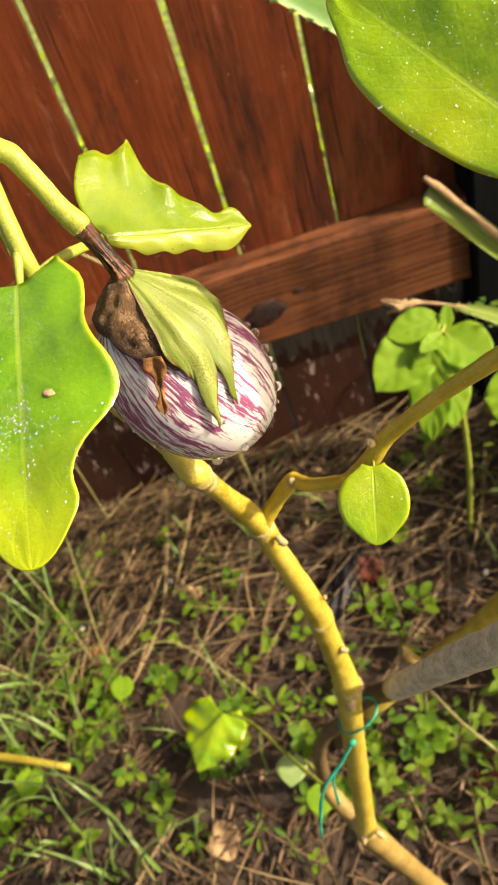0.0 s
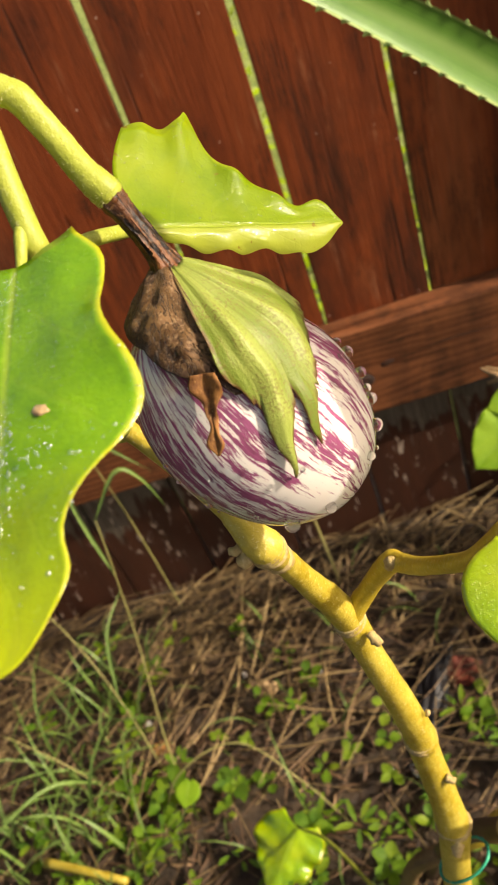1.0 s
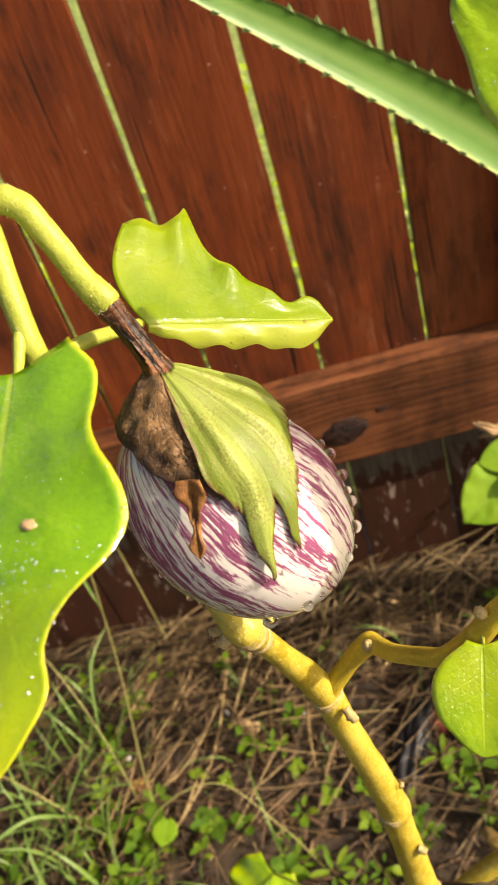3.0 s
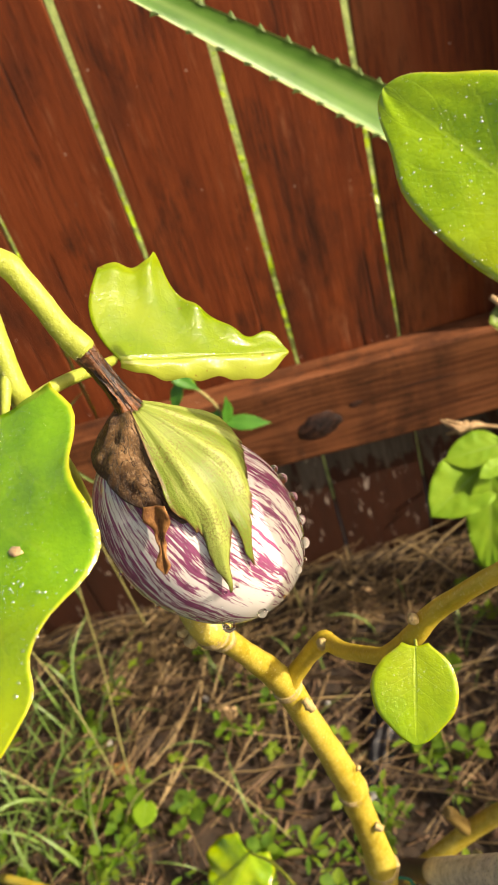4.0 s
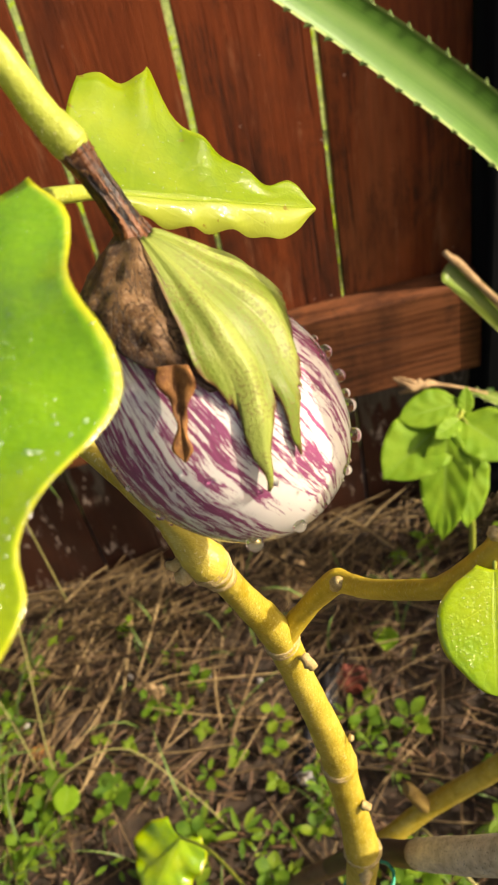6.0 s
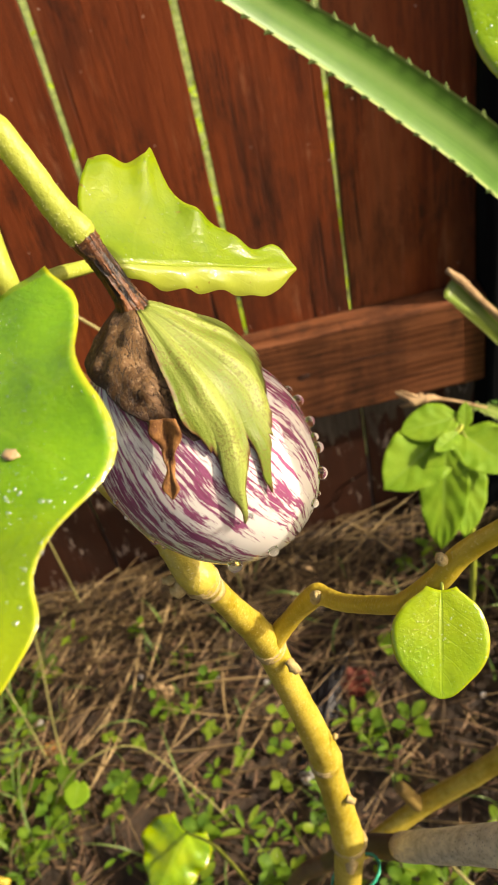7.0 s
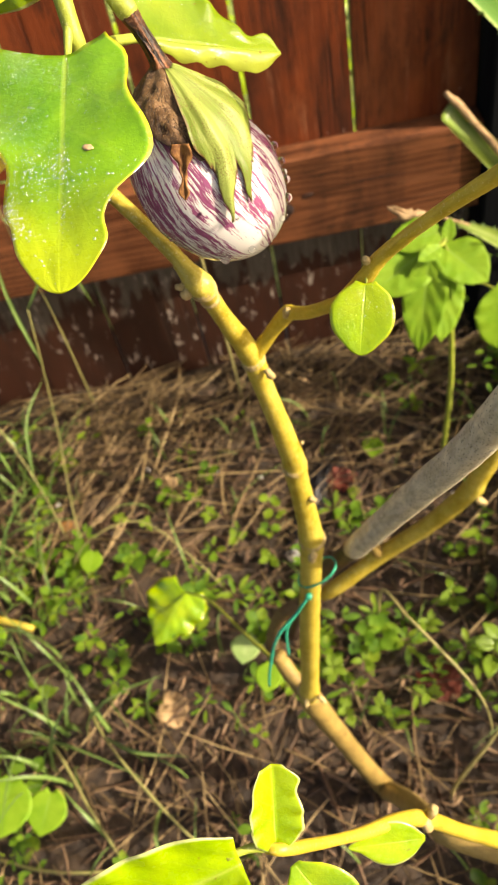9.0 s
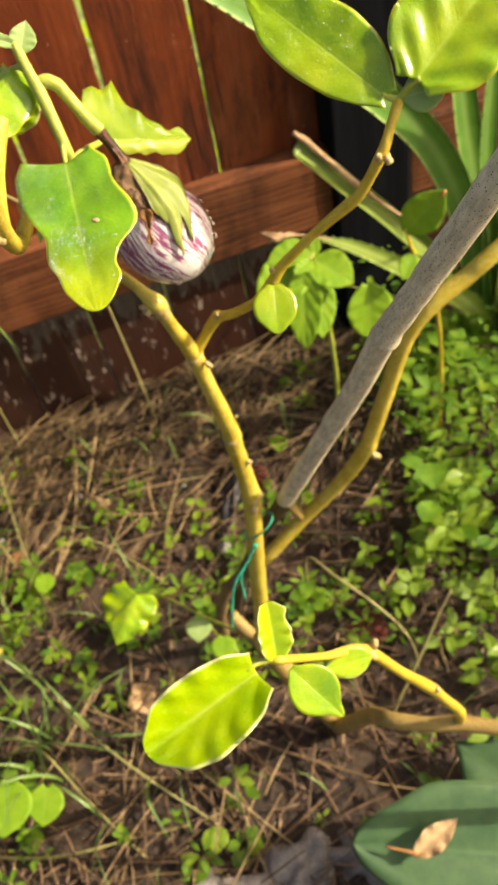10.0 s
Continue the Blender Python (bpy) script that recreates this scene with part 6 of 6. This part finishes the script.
grass_stalk([(-0.36, 0.43, 0.04), (-0.30, 0.415, 0.07), (-0.24, 0.31, 0.075), (-0.177, 0.206, 0.07)], [], 2.0)
grass_stalk([(-0.42, 0.31, 0.05), (-0.30, 0.26, 0.075), (-0.20, 0.245, 0.08), (-0.11, 0.235, 0.075), (-0.05, 0.24, 0.07)], [], 1.7)
grass_stalk([(-0.27, 0.50, 0.03), (-0.22, 0.40, 0.10), (-0.15, 0.30, 0.11), (-0.08, 0.22, 0.08)], [[(-0.22, 0.40, 0.10), (-0.17, 0.36, 0.14), (-0.11, 0.35, 0.12)], [(-0.15, 0.30, 0.11), (-0.15, 0.26, 0.15), (-0.14, 0.21, 0.13)]], 1.8)
grass_stalk([(-0.24, 1.0, 0.0), (-0.235, 0.99, 0.25), (-0.238, 0.985, 0.48), (-0.20, 0.98, 0.53), (-0.15, 0.97, 0.56)],
            [[(-0.24, 0.985, 0.45), (-0.21, 0.98, 0.40), (-0.17, 0.975, 0.34)], [(-0.225, 0.99, 0.50), (-0.19, 0.985, 0.50), (-0.155, 0.98, 0.525)]])


def leafy_weed(at, size, pairs, tall, label, mat="weed", seed=0):
    """A small upright weed: a stem with toothed leaves in pairs."""
    rnd = random.Random(seed)
    x, y = at
    b = Vector((x, y, slope(x, y) - 0.003))
    lean = Vector((rnd.uniform(-0.3, 0.3), rnd.uniform(-0.45, 0.0), 1.0)).normalized()
    w = thing("leafy_weed", b, label, "weed", "leafy weeds")
    top = b + lean * tall
    part("stem", tube([(*b, 0.0011), (*(b.lerp(top, 0.5) + Vector((0.003, 0, 0))), 0.0009), (*top, 0.0007)], 6, 4), M["shoot"], w)
    turn = rnd.uniform(0, 3)
    wide = rnd.choice((0.27, 0.33, 0.40))
    for p in range(pairs):
        k = (p + 1) / pairs
        c = b.lerp(top, k)
        for q in range(2 if p < pairs - 1 else 3):
            t = turn + p * 1.5 + q * math.tau / (2 if p < pairs - 1 else 3) + rnd.uniform(-0.3, 0.3)
            ln = size * (1.15 - 0.45 * k) * rnd.uniform(0.85, 1.15)
            d = Vector((math.cos(t), math.sin(t), rnd.uniform(0.0, 0.45))).normalized()
            shape = [wide * v for v in (0.25, 0.72, 0.96, 1.0, 0.90, 0.66, 0.36, 0.04)]
            part("leaf", leaf(c + d * ln * 0.12, c + d * ln * 1.12, (0, -0.15, 1), shape, shape, 0.18, 0.12, 0.035, 14.0, 0.05, seed=t, nu=12, nv=4, thick=0.0003), M[mat], w)


for k, (at, size, pairs, tall) in enumerate((((0.021, 0.643), 0.020, 2, 0.03), ((-0.064, 0.742), 0.016, 3, 0.045), ((-0.023, 0.687), 0.018, 2, 0.025), ((-0.169, 0.744), 0.014, 2, 0.03),
                                            ((-0.343, 0.755), 0.022, 3, 0.06), ((-0.297, 0.620), 0.020, 2, 0.035), ((-0.257, 0.549), 0.018, 2, 0.03), ((-0.203, 0.766), 0.014, 2, 0.025),
                                            ((0.087, 0.444), 0.024, 3, 0.05), ((0.123, 0.455), 0.024, 2, 0.04), ((0.198, 0.493), 0.022, 3, 0.05), ((0.179, 0.402), 0.024, 2, 0.04),
                                            ((0.085, 0.395), 0.020, 2, 0.03), ((0.138, 0.386), 0.022, 2, 0.04), ((-0.183, 0.452), 0.016, 2, 0.025), ((-0.316, 0.490), 0.020, 2, 0.04))):
    leafy_weed(at, size, pairs, tall, "small leafy green weed on damp soil", "weed", 100 + k)
for k, (at, size, pairs, tall) in enumerate((((0.335, 0.515), 0.040, 4, 0.14), ((0.364, 0.403), 0.044, 4, 0.16), ((0.275, 0.430), 0.034, 3, 0.10), ((0.318, 0.277), 0.044, 3, 0.12),
                                            ((0.410, 0.551), 0.046, 4, 0.18), ((0.285, 0.342), 0.034, 3, 0.09), ((0.300, 0.200), 0.040, 3, 0.10), ((0.400, 0.300), 0.050, 4, 0.16), ((0.250, 0.520), 0.026, 3, 0.07))):
    leafy_weed(at, size, pairs, tall, "broad pointed green weed at the edge of the thicket", "thicket", 140 + k)


def round_weed(at, height, lean, size, mat, label, name="round_leaf_weed"):
    """One larger leaf on its own stalk."""
    b = Vector(at)
    top = b + Vector(lean) + Vector((0, 0, height))
    w = thing(name, at, label, "weed")
    part("stalk", tube([(*b, 0.0014), (*(b + (top - b) * 0.5 + Vector((0, 0.01, 0))), 0.0012), (*top, 0.0010)], 7, 5), M["shoot"], w)
    d = Vector((-0.3, -0.9, -0.1)).normalized()
    rnd_shape = (0.12, 0.38, 0.49, 0.52, 0.48, 0.38, 0.22, 0.03)
    part("leaf", leaf(top - d * size * 0.1, top + d * size, (0.0, -0.35, 0.93), rnd_shape, rnd_shape, 0.05, 0.04, 0.02, 8.0, 0.12, seed=at[0] * 30, nu=18, nv=6), M[mat], w)


round_weed((-0.235, 0.690, 0.01), 0.065, (0, -0.012, 0), 0.030, "leaf_mint", "single round blue-green leaf on a thin stalk")
round_weed((-0.380, 0.600, 0.02), 0.05, (0, -0.012, 0), 0.036, "leaf_mint", "round leaf low among grass")
round_weed((0.000, 0.480, 0.03), 0.125, (-0.02, -0.01, 0), 0.032, "leaf_young", "pale round leaf standing over the weeds")
round_weed((0.020, 0.430, 0.04), 0.135, (-0.015, -0.01, 0), 0.030, "leaf_mint", "pale green oval leaf beside the stem")
round_weed((-0.085, 0.225, 0.06), 0.03, (0, -0.012, 0), 0.028, "weed", "small round green leaf low on the soil")
round_weed((-0.330, 0.360, 0.05), 0.075, (0.0, -0.01, 0), 0.060, "leaf_mint", "broad bright green weed leaf")
round_weed((-0.285, 0.345, 0.05), 0.06, (0.0, -0.01, 0), 0.045, "leaf_mint", "broad bright green weed leaf")
round_weed((0.205, 0.825, 0.0), 0.03, (0, -0.012, 0), 0.030, "leaf_mint", "small bright leaf on bare soil")
round_weed((0.160, 0.745, 0.0), 0.03, (0, -0.012, 0), 0.018, "weed", "tiny round seedling leaf on bare soil")
twig = tagged(part("yellow_twig", tube([(-0.44, 0.635, 0.055, 0.006), (-0.38, 0.605, 0.07, 0.0055), (-0.325, 0.58, 0.068, 0.005)], 10, 5, 0.08), M["stem"]), "short yellow twig lying among the weeds", "twig")


def thin_twig(name, points, mat, label):
    """A thin bent twig with a knuckle or two, lying on or leaning over the soil."""
    ob = part(name, tube(points, 8, 6, 0.10, seed=points[0][0] * 40), M[mat])
    return tagged(ob, label, "twig")


thin_twig("weed_stem", [(0.150, 0.520, 0.03, 0.0020), (0.155, 0.494, 0.17, 0.0018), (0.174, 0.438, 0.205, 0.0017), (0.200, 0.398, 0.198, 0.0016), (0.231, 0.359, 0.165, 0.0015), (0.246, 0.336, 0.12, 0.0014), (0.252, 0.328, 0.04, 0.0012)], "culm", "thin tan weed stem arching over the soil")
thin_twig("weed_stem", [(0.182, 0.268, 0.03, 0.0024), (0.192, 0.274, 0.10, 0.0022), (0.223, 0.289, 0.16, 0.0021), (0.266, 0.313, 0.24, 0.0018), (0.290, 0.325, 0.28, 0.0012)], "culm", "thin tan weed stem leaning through the leaves")
for row in (((0.180, 0.553, 0.02), (0.249, 0.569, 0.035), (0.335, 0.592, 0.02)), ((0.070, 0.442, 0.045), (0.125, 0.458, 0.05), (0.185, 0.474, 0.035)), ((-0.060, 0.360, 0.05), (-0.002, 0.276, 0.075), (0.040, 0.225, 0.065)), ((0.036, 0.340, 0.05), (0.062, 0.223, 0.078), (0.076, 0.131, 0.07)), ((-0.110, 0.155, 0.07), (0.003, 0.182, 0.085), (0.085, 0.215, 0.07))):
    a, b, c = (Vector((x, y, slope(x, y) + 0.004 + 0.006 * k)) for k, (x, y, z) in zip((0, 1, 0), row))
    thin_twig("dry_twig", [(*a, 0.0022), (*b, 0.0020), (*c, 0.0014)], "chips", "dry grey-brown twig lying on the soil")


def leafy_sprig():
    """A tall thin weed by the fence that bends over, with a few narrow leaves."""
    w = thing("leafy_sprig", (0.012, 0.962, slope(0.012, 0.962)), "tall thin green weed bending over before the fence rail", "weed")
    part("stem", tube([(0.012, 0.962, slope(0.012, 0.962) - 0.004, 0.0022), (0.010, 0.955, 0.16, 0.0020), (0.006, 0.938, 0.34, 0.0019), (0.004, 0.931, 0.450, 0.0018), (-0.001, 0.930, 0.491, 0.0018), (-0.015, 0.930, 0.521, 0.0018), (-0.033, 0.930, 0.544, 0.0017), (-0.053, 0.930, 0.569, 0.0016), (-0.079, 0.930, 0.603, 0.0013)], 8, 5), M["culm"], w)
    narrow = (0.04, 0.13, 0.18, 0.19, 0.17, 0.12, 0.06, 0.01)
    for a, b, n in (((0.003, 0.930, 0.456), (0.016, 0.926, 0.500), (0.6, -0.8, 0.1)), ((0.004, 0.930, 0.460), (0.056, 0.920, 0.452), (-0.1, -0.5, 0.85)), ((-0.040, 0.929, 0.556), (-0.010, 0.920, 0.527), (0.4, -0.8, 0.4)), ((-0.030, 0.930, 0.540), (-0.050, 0.915, 0.508), (-0.3, -0.8, 0.4)), ((0.001, 0.931, 0.480), (-0.026, 0.918, 0.462), (-0.2, -0.8, 0.5))):
        part("leaf", leaf(a, b, n, narrow, narrow, 0.22, 0.10, 0.02, 8.0, 0.04, seed=b[0] * 30, nu=14, nv=4, thick=0.0003), M["sprig_leaf"], w)


leafy_sprig()


def yellow_stem_weed():
    """A weed with a yellow stem and one broad leaf, rusty at its tip."""
    w = thing("yellow_stem_weed", (0.462, 0.705, slope(0.462, 0.705)), "yellow-stemmed weed with a broad rust-tipped leaf", "weed")
    part("stem", tube([(0.462, 0.705, slope(0.462, 0.705) - 0.004, 0.0034), (0.458, 0.702, 0.22, 0.0032), (0.445, 0.700, 0.364, 0.0030), (0.420, 0.700, 0.446, 0.0030), (0.408, 0.700, 0.480, 0.0026), (0.399, 0.700, 0.515, 0.0018)], 9, 5), M["twig"], w)
    wide = (0.06, 0.22, 0.33, 0.36, 0.34, 0.28, 0.18, 0.02)
    lf = part("leaf", leaf((0.400, 0.700, 0.512), (0.445, 0.688, 0.566), (-0.35, -0.8, 0.45), wide, wide, 0.16, 0.06, 0.02, 8.0, 0.05, pleat=0.02, seed=3.3, nu=20, nv=6), M["leaf_mint"], w)
    part("dead_tip", blob((0.4445, 0.6875, 0.5645), (0.0050, 0.0012, 0.0035), (0, -40, 0), 0.5, 2.0, 2), M["orange"], lf, "rusty dead leaf tip")
    part("leaf", leaf((0.412, 0.700, 0.470), (0.385, 0.678, 0.452), (-0.2, -0.7, 0.6), wide, wide, 0.16, 0.06, 0.02, 8.0, 0.05, seed=4.1, nu=14, nv=5), M["leaf_mint"], w)


yellow_stem_weed()
